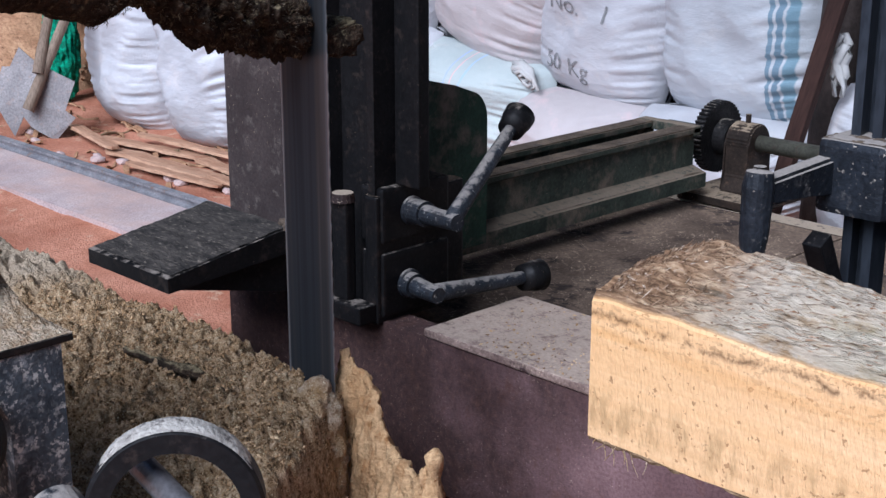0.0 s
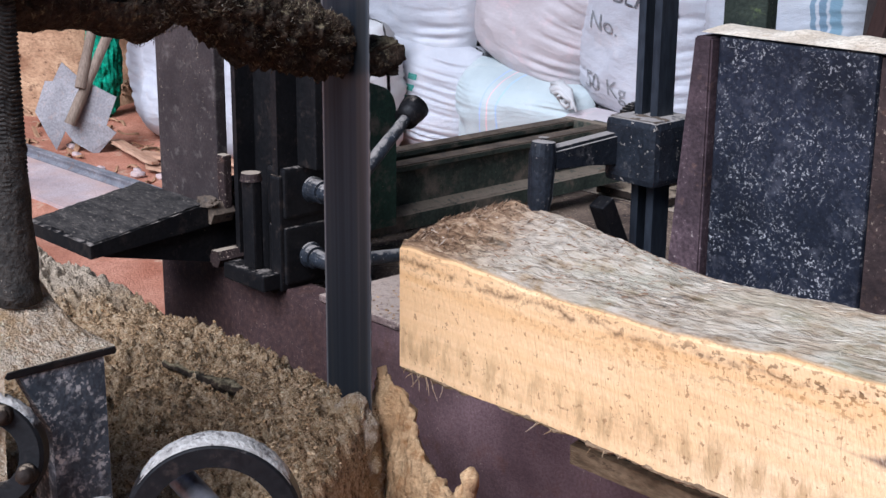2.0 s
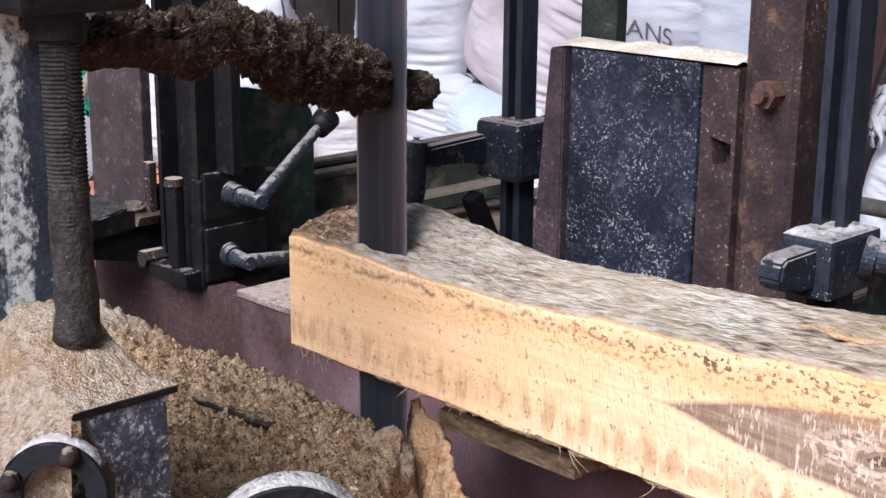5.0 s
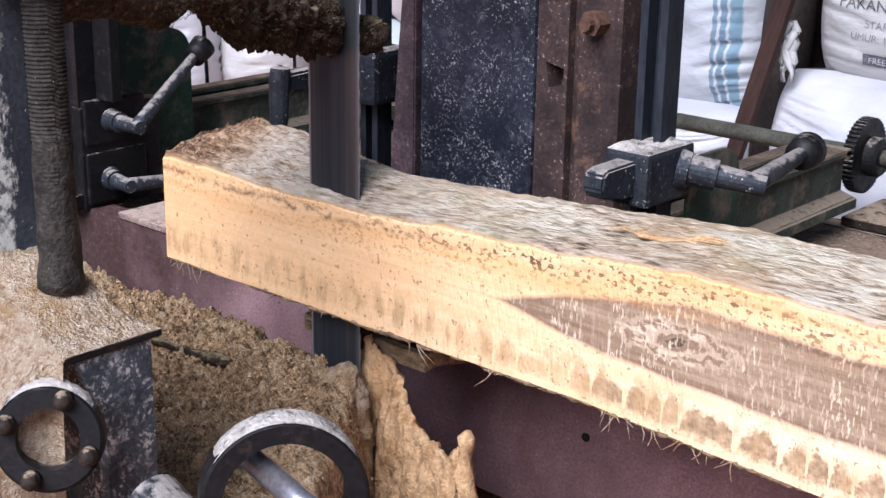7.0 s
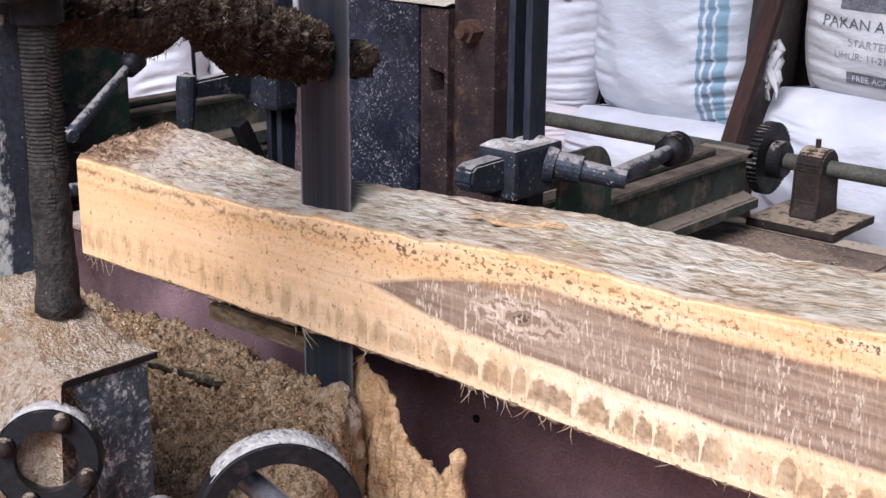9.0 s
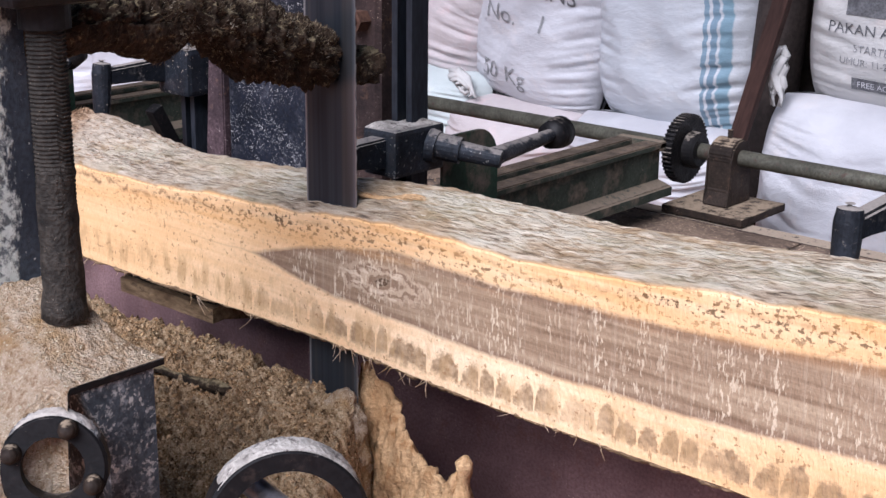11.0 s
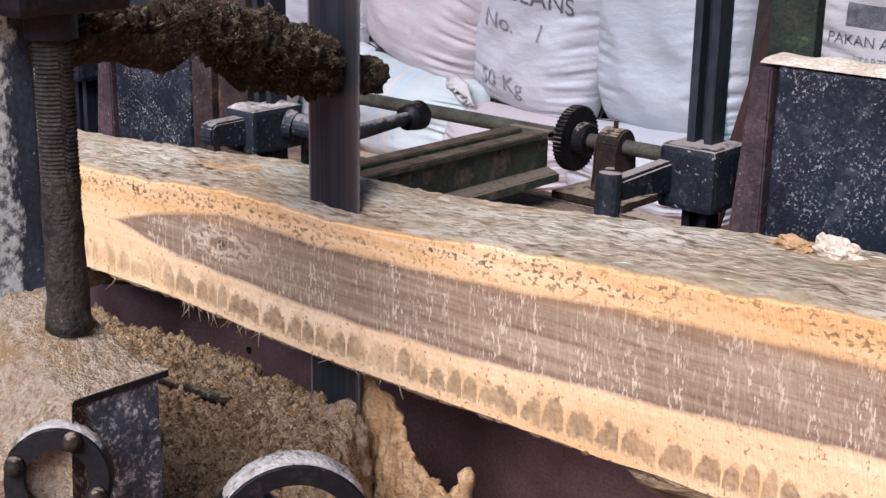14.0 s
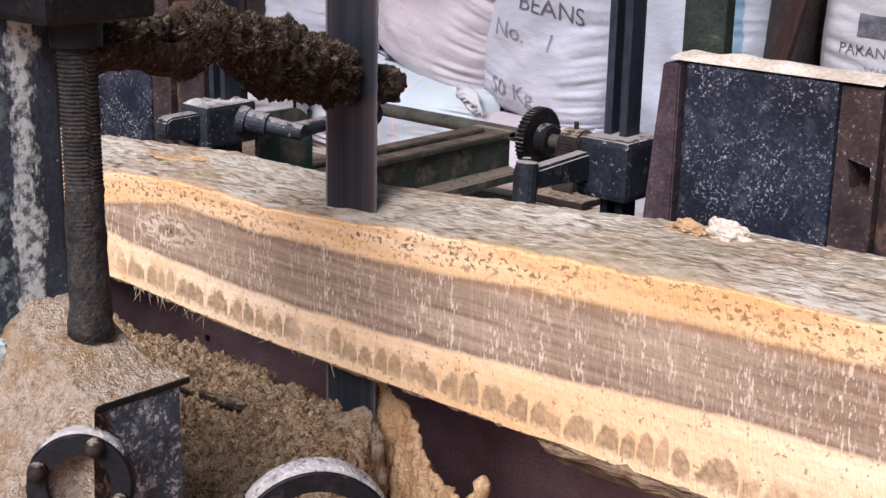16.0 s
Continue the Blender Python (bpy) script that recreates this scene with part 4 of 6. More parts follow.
def unit_one(t, xb):
    """The first headblock's posts: its clamp is let down, with two levers and a green guard."""
    bm = bmesh.new()
    x0, x1, y = -1.108, -0.935, 0.42
    prism(bm, [(x0, y), (x0 + 0.016, y), (x0 + 0.016, y + 0.05), (x1 - 0.02, y + 0.05), (x1 - 0.02, y), (x1, y), (x1, y + 0.06), (x0, y + 0.06)], "z", -0.19, 1.0)
    part("wide_post", bm, steel_black, t, "wide black channel post")
    bm = bmesh.new()
    box(bm, -1.168, -1.112, 0.46, 0.50, -0.19, 1.0, 0.004)
    part("rear_post", bm, steel_black, t)
    bm = bmesh.new()
    box(bm, -0.93, -0.86, 0.47, 0.50, 0.086, 1.0, 0.004)
    part("rear_post", bm, steel_black, t)
    bm = bmesh.new()
    box(bm, -0.962, -0.925, 0.415, 0.66, -0.20, 0.068, 0.006)
    part("clamp_plate", bm, steel_black, t, "black clamp plate")
    bm = bmesh.new()
    sheet(bm, -0.96, -0.927, 0.417, 0.655, 6, 30, lambda x, y: 0.0685 + 0.003 * abs(fbm(Vector((x, y, 0)), 40)))
    part("dust_layer", bm, beam_dust, t)
    bm = bmesh.new()
    box(bm, -1.03, -0.985, 0.385, 0.412, -0.155, 0.055, 0.006)
    part("clamp_pin", bm, steel_black, t)
    bm = bmesh.new()
    bar(bm, (-1.008, 0.398, 0.05), (-1.008, 0.398, 0.068), 0.026, 18, 0.022)
    part("pin_cap", bm, steel_brown, t, "dusty pin head")
    bm = bmesh.new()
    box(bm, -1.09, -0.93, 0.37, 0.418, -0.193, -0.155, 0.004)
    part("clamp_foot", bm, steel_black, t)
    bm = bmesh.new()
    box(bm, -1.142, -1.112, 0.395, 0.418, -0.06, 0.09, 0.005)
    part("side_lug", bm, steel_brown, t)
    bm = bmesh.new()
    bar(bm, (-1.135, 0.36, -0.045), (-1.135, 0.42, -0.045), 0.028, 6)
    ball(bm, (-1.137, 0.365, -0.022), 0.026, 1.2, 0.8, 0.6, 3, 0.5, 60)
    part("dusty_bolt", bm, beam_dust, t, "bolt capped with dust")
    bm = bmesh.new()
    bar(bm, (-1.11, 0.36, -0.15), (-1.11, 0.43, -0.15), 0.022, 6)
    part("lower_bolt", bm, steel_brown, t, "rusty bolt")
    for z0, z1, zp, yp in ((-0.030, 0.085, 0.030, 0.50), (-0.185, -0.050, -0.122, 0.49)):
        bm = bmesh.new()
        box(bm, -0.985, -0.917, 0.425, 0.61, z0, z1, 0.007)
        part("pin_block", bm, steel_black, t, "black pin block with dusty edges")
        bm = bmesh.new()
        disc(bm, (-0.912, yp, zp), (1, 0, 0), 0.030, 0.012, 0.012, 28, 0.003)
        part("collar", bm, cast_blue, t, "dusty pin collar")
    lever(t, (-0.93, 0.50, 0.030), (-0.785, 0.485, 0.035), (-0.868, 0.755, 0.182))
    lever(t, (-0.93, 0.49, -0.122), (-0.835, 0.482, -0.124), (-0.80, 0.74, -0.137))
    bm = bmesh.new()
    y0, y1 = 0.52, 0.905
    prism(bm, [(y0, -0.16), (y0, 0.275), (0.70, 0.25), (0.80, 0.225)] + [(y1 - 0.06 + 0.06 * math.sin(a), 0.135 + 0.07 * math.cos(a)) for a in np.linspace(0.2, 1.57, 8)] + [(y1, -0.16)], "x", xb + 0.115, xb + 0.125)
    part("guard_plate", bm, steel_green, t, "dark green guard plate with a rounded corner")


def headblock(xb, upper):
    """Cross beam with the knee that backs the log, its two posts and the clamps on them."""
    t = thing("headblock", (xb - 0.065, 1.0, DECK), "dark steel headblock with cross beam, knee and log clamps", "headblock", "headblocks on the carriage")
    # cross beam: two flanged rails
    shift, y_end, foot = (0.028, 1.87, -0.205) if upper == 0 else (-0.018, 1.835, -0.19)
    for x0, x1 in ((xb - 0.17, xb - 0.115), (xb - 0.055 + shift, xb + shift)):
        bm = bmesh.new()
        xm = (x0 + x1) / 2
        prism(bm, [(x0, -0.04), (x1, -0.04), (x1, -0.052), (xm + 0.008, -0.062), (xm + 0.008, -0.150), (x1 + 0.028, -0.165), (x1 + 0.028, foot), (x0 - 0.02, foot), (x0 - 0.02, -0.165), (xm - 0.008, -0.150), (xm - 0.008, -0.062), (x0, -0.052)], "y", 0.47, y_end)
        part("rail", bm, beam_paint, t, "faded green painted beam with dusty flanges")
        bm = bmesh.new()
        box(bm, x0 + 0.002, x1 - 0.002, 0.5, y_end - 0.005, -0.0395, -0.036, 0)
        part("dust_layer", bm, beam_dust, t, "dust on the beam's flange")
    for x0 in (xb - 0.185, xb - 0.014 + shift):
        bm = bmesh.new()
        sheet(bm, x0, x0 + 0.036, 0.5, y_end - 0.005, 3, 60, lambda x, y: -0.1645 + 0.0035 * abs(fbm(Vector((x, y, 1)), 25)) + 0.002)
        part("dust_layer", bm, beam_dust, t, "dust on the lower flange")
    bm = bmesh.new()
    box(bm, xb - 0.17, xb + shift, y_end - 0.03, y_end + 0.004, -0.062, -0.034, 0.004)
    part("end_plate", bm, beam_paint, t)
    # setting gear and bearing at the far end
    gx = xb - (0.025 if upper == 0 else 0.072)
    gear(t, (gx, 2.03, -0.095), 0.106)
    bm = bmesh.new()
    disc(bm, (gx + 0.035, 2.03, -0.095), (1, 0, 0), 0.055, 0.01, 0.045, 28, 0.008)
    part("gear_hub", bm, rust_black, t)
    bm = bmesh.new()
    prism(bm, [(1.955, -0.236), (1.975, -0.19), (1.978, -0.10)] + [(2.03 - 0.056 * math.cos(a), -0.095 + 0.056 * math.sin(a)) for a in np.linspace(0.15, math.pi - 0.15, 14)] + [(2.082, -0.10), (2.085, -0.19), (2.105, -0.236)], "x", xb + 0.040, xb + 0.122)
    bmesh.ops.bevel(bm, geom=bm.edges[:], offset=0.005, segments=2, affect="EDGES")
    bar(bm, (xb + 0.08, 2.03, -0.042), (xb + 0.08, 2.03, -0.016), 0.008, 10)
    part("bearing", bm, bearing_iron, t, "dark rusty pillow bearing")
    bm = bmesh.new()
    box(bm, xb - 0.05, xb + 0.22, 1.88, 2.14, -0.26, -0.236, 0.004)
    part("bearing_board", bm, bearing_iron, t, "rusty bearing board")
    # log rest that reaches out below the log
    bm = bmesh.new()
    prism(bm, [(0.055, -0.068), (0.055, -0.098), (0.36, -0.075), (0.36, -0.028), (0.33, -0.026)], "x", xb - 0.205, xb + 0.09)
    part("log_rest", bm, bark_dark if upper else steel_black, t, "dusty log rest")
    bm = bmesh.new()
    prism(bm, [(0.09, -0.096), (0.10, -0.105), (0.37, -0.168), (0.47, -0.168), (0.47, -0.06), (0.36, -0.075)], "x", xb - 0.13, xb + 0.07)
    part("rest_bracket", bm, bark_dark if upper else steel_black, t)
    bm = bmesh.new()
    sheet(bm, xb - 0.20, xb + 0.085, 0.065, 0.355, 60, 40, lambda x, y: -0.0675 + (y - 0.055) * 0.153 + 0.0025 * fbm(Vector((x * 0.4, y, 4)), 40) + 0.0022)
    part("dust_layer", bm, rest_dust, t, "dust and splinters on the rest", smooth=True)
    # knee
    zt = 0.505
    bm = bmesh.new()
    if upper == 0:
        box(bm, xb - 0.21, xb + 0.045, 0.42, 0.45, -0.19, zt, 0.004)
    else:
        box(bm, xb - 0.215, xb + 0.055, 0.37, 0.47, -0.16, zt, 0.006)
    knee = part("knee_plate", bm, steel_speck if upper else plate_brown, t, "blue-black knee plate flecked with sawdust")
    if upper == 0:
        unit_one(t, xb)
        MOVERS.append(t)
        return t
    bm = bmesh.new()
    sheet(bm, xb - 0.245, xb + 0.125, 0.366, 0.475, 40, 12, lambda x, y: zt + 0.003 + 0.014 * math.sin(math.pi * min(1, max(0, (y - 0.366) / 0.109))) * (0.7 + 0.8 * noise.noise(Vector((x * 14, y * 14, xb)))))
    part("sawdust_cap", bm, dust_cream, knee, "pale sawdust heaped on the knee", smooth=True)
    bm = bmesh.new()
    prism(bm, [(xb - 0.219, zt - 0.003), (xb - 0.252, zt - 0.003), (xb - 0.262, 0.36), (xb - 0.286, 0.06), (xb - 0.300, -0.18), (xb - 0.219, -0.18)], "y", 0.358, 0.465)
    bmesh.ops.bevel(bm, geom=bm.edges[:], offset=0.003, segments=2, affect="EDGES")
    part("side_flange", bm, flange_paint, t, "rusty purple-brown flange, wider towards its foot")
    bm = bmesh.new()
    box(bm, xb - 0.305, xb - 0.222, 0.50, 0.53, 0.0, 1.0, 0.004)
    part("back_panel", bm, moss, t, "dark panel with green moss")
    bm = bmesh.new()
    x0, x1 = xb + 0.058, xb + 0.125
    slot = [(x0 + 0.028, 0.345), (x1 - 0.008, 0.338), (x1 - 0.008, 0.382), (x0 + 0.020, 0.390)]
    rim = [(x0, -0.16), (x1, -0.16), (x1, zt - 0.004), (x0, zt - 0.004)]
    for y in (0.375, 0.45):
        v0, v1 = [bm.verts.new((a, y, c)) for a, c in rim], [bm.verts.new((a, y, c)) for a, c in slot]
        for k in range(4):
            bm.faces.new((v0[k], v0[(k + 1) % 4], v1[(k + 1) % 4], v1[k]))
    vs = list(bm.verts)
    for o in (0, 4):
        for k in range(4):
            bm.faces.new((vs[o + k], vs[o + (k + 1) % 4], vs[8 + o + (k + 1) % 4], vs[8 + o + k]))
    part("slotted_bar", bm, column_brown, t, "rusty bar with a slot")
    bm = bmesh.new()
    prism(bm, [(xb + 0.128, 0.39), (xb + 0.145, 0.38), (xb + 0.215, 0.38), (xb + 0.225, 0.39), (xb + 0.225, 0.47), (xb + 0.128, 0.47)], "z", -0.18, 1.0)
    part("column", bm, column_brown, t, "rusty brown column")
    bm = bmesh.new()
    bar(bm, (xb + 0.185, 0.38, 0.47), (xb + 0.185, 0.35, 0.47), 0.022, 6)
    bar(bm, (xb + 0.185, 0.352, 0.47), (xb + 0.185, 0.335, 0.47), 0.012, 10)
    part("bolt", bm, rust, t, "rusted bolt head")
    # right post with the lever clamp
    channel_post(t, xb + 0.28, 0.36, -0.19, 1.0, 0.052, 0.046)
    xc = xb + 0.30
    bm = bmesh.new()
    box(bm, xc - 0.026, xc + 0.060, 0.285, 0.425, 0.195, 0.286, 0.008)
    part("clamp_block", bm, cast_blue, t, "blue-grey cast clamp block")
    bm = bmesh.new()
    def heap(x, y):
        rim = min(1, 40 * min(x - xc + 0.024, xc + 0.058 - x, y - 0.288, 0.42 - y))
        return 0.2845 + (0.003 + 0.010 * max(0, fbm(Vector((x, y, 2)), 22)) + 0.016 * smoothstep(0.03, -0.02, x - xc) * smoothstep(0.36, 0.30, y)) * rim
    sheet(bm, xc - 0.024, xc + 0.058, 0.288, 0.42, 34, 40, heap)
    part("sawdust_cap", bm, dust_white, t, "sawdust on the clamp", smooth=True)
    bm = bmesh.new()
    prism(bm, [(0.205, 0.222), (0.195, 0.238), (0.198, 0.262), (0.21, 0.270), (0.33, 0.272), (0.33, 0.210), (0.25, 0.212), (0.235, 0.225)], "x", xc - 0.004, xc + 0.036)
    bmesh.ops.bevel(bm, geom=bm.edges[:], offset=0.004, segments=2, affect="EDGES")
    part("clamp_nose", bm, cast_blue, t)
    bm = bmesh.new()
    bar(bm, (xc + 0.055, 0.385, 0.246), (xc + 0.072, 0.392, 0.243), 0.034, 24, 0.031)
    part("collar", bm, cast_blue, t, "dusty pin collar")
    lever(t, (xc + 0.068, 0.392, 0.246), (xc + 0.165, 0.44, 0.230), (xb + 0.412, 0.715, 0.226))
    bm = bmesh.new()
    prism(bm, [(0.44, -0.16), (0.44, 0.25), (0.52, 0.25)] + [(0.55 + 0.06 * math.sin(a), 0.18 + 0.07 * math.cos(a)) for a in np.linspace(0.1, 1.57, 8)] + [(0.61, -0.16)], "x", xb + 0.336, xb + 0.344)
    part("guard_plate", bm, steel_green, t, "dark green guard plate with a rounded corner")
    # left post with the hook clamp
    px = xb - 0.345
    channel_post(t, px - 0.012, 0.352, -0.19, 1.0, 0.046, 0.040)
    px -= 0.018
    bm = bmesh.new()
    box(bm, px - 0.02, px + 0.085, 0.31, 0.42, 0.262, 0.368, 0.012)
    part("clamp_block", bm, cast_dark, t)
    bm = bmesh.new()
    sheet(bm, px - 0.015, px + 0.080, 0.315, 0.350, 20, 8, lambda x, y: 0.3665 + 0.004 * abs(fbm(Vector((x, y, 2)), 30)))
    part("dust_layer", bm, beam_dust, t, smooth=True)
    bm = bmesh.new()
    prism(bm, [(0.165, 0.335), (0.33, 0.342), (0.33, 0.285), (0.25, 0.298), (0.165, 0.300)], "x", px - 0.022, px + 0.008)
    bmesh.ops.bevel(bm, geom=bm.edges[:], offset=0.005, segments=2, affect="EDGES")
    part("hook_arm", bm, cast_dark, t)
    bm = bmesh.new()
    sweep(bm, [(px - 0.010, 0.160, 0.352), (px - 0.010, 0.160, 0.345), (px - 0.010, 0.158, 0.325), (px - 0.010, 0.154, 0.26), (px - 0.010, 0.152, 0.225)], [0.008, 0.018, 0.021, 0.019, 0.015], 18, 1, 0.002, 40)
    part("hook_claw", bm, cast_dark, t, "blue-black hook claw")
    bm = bmesh.new()
    box(bm, px + 0.0, px + 0.03, 0.30, 0.33, 0.05, 0.25, 0.003, rot=(28, 0, 0))
    part("brace", bm, steel_black, t)
    MOVERS.append(t)
    return t


for k, xb in enumerate(BEAMS):
    headblock(xb, k)


def build_shaft():
    bm = bmesh.new()
    bar(bm, (-1.42, 2.03, -0.095), (3.9, 2.03, -0.095), 0.024, 20)
    t = tagged(solid("drive_shaft", bm, surface("olive_grey_shaft", (0.065, 0.062, 0.050), (0.17, 0.165, 0.13), 12, 0.55, 0.4, 120, 0.3, 0.002, third=(0.09, 0.06, 0.05)), (0.9, 2.03, -0.095), True), "grey-green steel shaft joining the gears", "shaft")
    MOVERS.append(t)


build_shaft()


# ---- saw ----
def build_blade():
    t = thing("bandsaw_blade", (0.06, 0, -0.4), "dark steel band saw blade with toothed edge", "saw blade")
    bm = bmesh.new()
    z, out = -0.55, []
    pitch = 0.03
    n = int(1.75 / pitch)
    for k in range(n):
        z = -0.55 + k * pitch
        out += [(0.1176, z), (0.1175, z + pitch * 0.35), (0.1188, z + pitch * 0.9)]
    top = -0.55 + n * pitch
    prism(bm, [(0.111, -0.55)] + out + [(0.1176, top), (0.111, top)], "y", -0.0009, 0.0009)
    part("tooth_edge", bm, blade_steel, t, "toothed cutting edge")
    bm = bmesh.new()
    prism(bm, [(0.0, -0.55), (0.1108, -0.55), (0.1108, top), (0.0, top)], "y", -0.0008, 0.0008)
    part("band", bm, blade_steel, t)


build_blade()


def build_guide():
    t = thing("blade_guide_arm", (0.26, -0.66, 0.55), "blade guide arm caked with dark greasy sawdust", "guide arm")
    bm = bmesh.new()
    mid = ((-0.66, 0.600, 0.034), (-0.53, 0.588, 0.034), (-0.42, 0.570, 0.046), (-0.35, 0.582, 0.034), (-0.30, 0.560, 0.044), (-0.22, 0.528, 0.056), (-0.13, 0.508, 0.060), (-0.05, 0.486, 0.054), (0.0, 0.478, 0.047), (0.028, 0.472, 0.026))
    ys, zs, rs = zip(*mid)
    n = 300
    pts, rad = [], []
    for k in range(n + 1):
        y = -0.66 + 0.688 * k / n
        pts.append(Vector((0.045 + 0.17 * smoothstep(0.0, -0.7, y), y, float(np.interp(y, ys, zs)))))
        rad.append(float(np.interp(y, ys, rs)))
    seg = 130
    rings = []
    for p, r in zip(pts, rad):
        ring = []
        for j in range(seg):
            th = 2 * math.pi * j / seg
            d = Vector((math.cos(th), 0, math.sin(th)))
            q = p + d * r
            clod = noise.voronoi(q * 36 + Vector((0, 0, 0.6 * noise.noise(q * 50))))[0][0]
            lump = 0.012 * fbm(q, 13) + 0.026 * (0.16 - clod * clod) + 0.009 * fbm(q, 48) + 0.006 * noise.noise(q * 130) + 0.005 * noise.noise(q * 290)
            if p.y < -0.33 and d.z < 0.2:
                lump *= 0.25
            ring.append(bm.verts.new(q + d * lump))
        rings.append(ring)
    for r0, r1 in zip(rings, rings[1:]):
        for j in range(seg):
            bm.faces.new((r0[j], r0[(j + 1) % seg], r1[(j + 1) % seg], r1[j]))
    bm.faces.new(rings[0])
    bm.faces.new(rings[-1])
    part("arm", bm, crust, t, smooth=True)
    bm = bmesh.new()
    box(bm, 0.030, 0.098, 0.012, 0.090, 0.426, 0.480, 0.010)
    bmesh.ops.subdivide_edges(bm, edges=bm.edges[:], cuts=9, use_grid_fill=True)
    for v in bm.verts:
        v.co += (v.co - Vector((0.068, 0.052, 0.447))).normalized() * (0.010 * fbm(v.co, 30) + 0.007 * fbm(v.co, 85))
    part("end_lump", bm, crust, t, "lump of brown crust", smooth=True)
    bm = bmesh.new()
    rng = random.Random(8)
    for k in range(14000):
        i = rng.randrange(int(n * 0.3), n)
        th = rng.gauss(1.3, 1.1)
        side = Vector((math.cos(th), 0, math.sin(th)))
        q = pts[i] + side * rad[i]
        p = q + side * (0.012 * fbm(q, 13) + 0.026 * (0.16 - noise.voronoi(q * 36)[0][0] ** 2) + 0.003)
        d = (side + Vector((rng.uniform(-0.7, 0.7), rng.uniform(-0.9, 0.9), rng.uniform(-0.5, 0.9)))).normalized()
        l = 0.0015 + 0.0045 * rng.random() ** 3
        a, u = frame_of(d)
        w = rng.uniform(0.0004, 0.0009)
        b0 = [bm.verts.new(p + a * w * math.cos(c) + u * w * math.sin(c) - d * 0.004) for c in (0, 2.1, 4.2)]
        tip = bm.verts.new(p + d * l + a * rng.uniform(-0.003, 0.003))
        for c in range(3):
            bm.faces.new((b0[c], b0[(c + 1) % 3], tip))
    tagged(part("crust_fibre", bm, fuzz_mat, t, "tan sawdust fuzz"), kind="stuff")


build_guide()


def flaked_column():
    """Dark blue-grey paint with dust specks; pale old paint comes through in a ragged upright band."""
    m, nt, b, v = begin("flaked_column_paint")
    sep = nt.nodes.new("ShaderNodeSeparateXYZ")
    nt.links.new(v, sep.inputs[0])
    big = noise_tex(nt, v, 9, 5, 0.6)
    grain = noise_tex(nt, v, 150, 3, 0.6)
    col = ramp(nt, big, [(0.3, (0.026, 0.034, 0.048)), (0.7, (0.075, 0.092, 0.118))])
    col = mixc(nt, ramp(nt, grain, [(0.35, (0.5,) * 3), (0.6, BW0)]), col, (0.014, 0.018, 0.024))
    rag = calc(nt, "MULTIPLY", calc(nt, "SUBTRACT", noise_tex(nt, v, 32, 6, 0.7, (1, 1, 0.5)), 0.5), 0.10)
    off = calc(nt, "ABSOLUTE", calc(nt, "ADD", calc(nt, "SUBTRACT", sep.outputs[1], 0.012), rag))
    band = ramp(nt, calc(nt, "MULTIPLY", off, 20.0), [(0.25, BW1), (0.42, BW0)])
    band = calc(nt, "MULTIPLY", band, ramp(nt, noise_tex(nt, v, 85, 5, 0.7), [(0.40, (0.15,) * 3), (0.52, BW1)]))
    col = mixc(nt, band, col, mixc(nt, grain, (0.42, 0.47, 0.43), (0.78, 0.80, 0.76)))
    left = ramp(nt, calc(nt, "SUBTRACT", -0.005, sep.outputs[1]), [(0.0, BW0), (0.02, BW1)])
    patch = ramp(nt, noise_tex(nt, v, 28, 6, 0.72), [(0.50, BW0), (0.58, (0.8,) * 3)])
    col = mixc(nt, calc(nt, "MULTIPLY", left, patch), col, (0.30, 0.38, 0.33))
    sp = ramp(nt, noise_tex(nt, v, 130, 4, 0.72), [(0.66, BW0), (0.69, (0.9,) * 3)])
    col = mixc(nt, sp, col, (0.6, 0.62, 0.6))
    finish(nt, b, col, 0.6, calc(nt, "ADD", grain, band), 0.5, 0.003, 0.05)
    return m


def build_column():
    t = thing("guide_column", (0.2, -0.72, 0.22), "chipped grey column with a threaded lifting screw", "column")
    bm = bmesh.new()
    box(bm, 0.06, 0.215, -0.80, -0.654, 0.20, 0.95, 0.006)
    part("column_body", bm, flaked_column(), t)
    bm = bmesh.new()
    box(bm, 0.055, 0.235, -0.79, -0.640, 0.20, 0.255, 0.012)
    part("column_foot", bm, pale_paint, t, "dusty pale column foot")
    bm = bmesh.new()
    sweep(bm, [(0.300, -0.685, 0.262 + 0.018 * k) for k in range(12)], [0.0285, 0.027, 0.0255, 0.0248, 0.0244, 0.0241, 0.0238, 0.0236, 0.0233, 0.0230, 0.0225, 0.020], 24, 1, 0.004, 60)
    part("caked_grease", bm, screw_cake, t, "grease caked with sawdust round the screw", smooth=True)
    bm = bmesh.new()
    turns, seg = 84, 18
    x, y = 0.300, -0.685
    rings = []
    for k in range(turns * 4 + 1):
        z = 0.275 + 0.42 * k / (turns * 4)
        r = (0.0230 if k % 4 in (0, 1) else 0.0211) + 0.0008 * noise.noise(Vector((k * 0.31, 0, 0)))
        rings.append([bm.verts.new((x + r * math.cos(2 * math.pi * j / seg), y + r * math.sin(2 * math.pi * j / seg), z + 0.005 * j / seg)) for j in range(seg)])
    for r0, r1 in zip(rings, rings[1:]):
        for j in range(seg):
            bm.faces.new((r0[j], r0[(j + 1) % seg], r1[(j + 1) % seg], r1[j]))
    bm.faces.new(rings[0])
    part("screw", bm, screw_cake, t, "black greasy threaded screw")
    bm = bmesh.new()
    bar(bm, (x, y, 0.612), (x, y, 0.645), 0.030, 24)
    box(bm, 0.10, 0.34, -0.75, -0.60, 0.640, 0.68, 0.010)
    part("screw_bracket", bm, steel_black, t)


build_column()


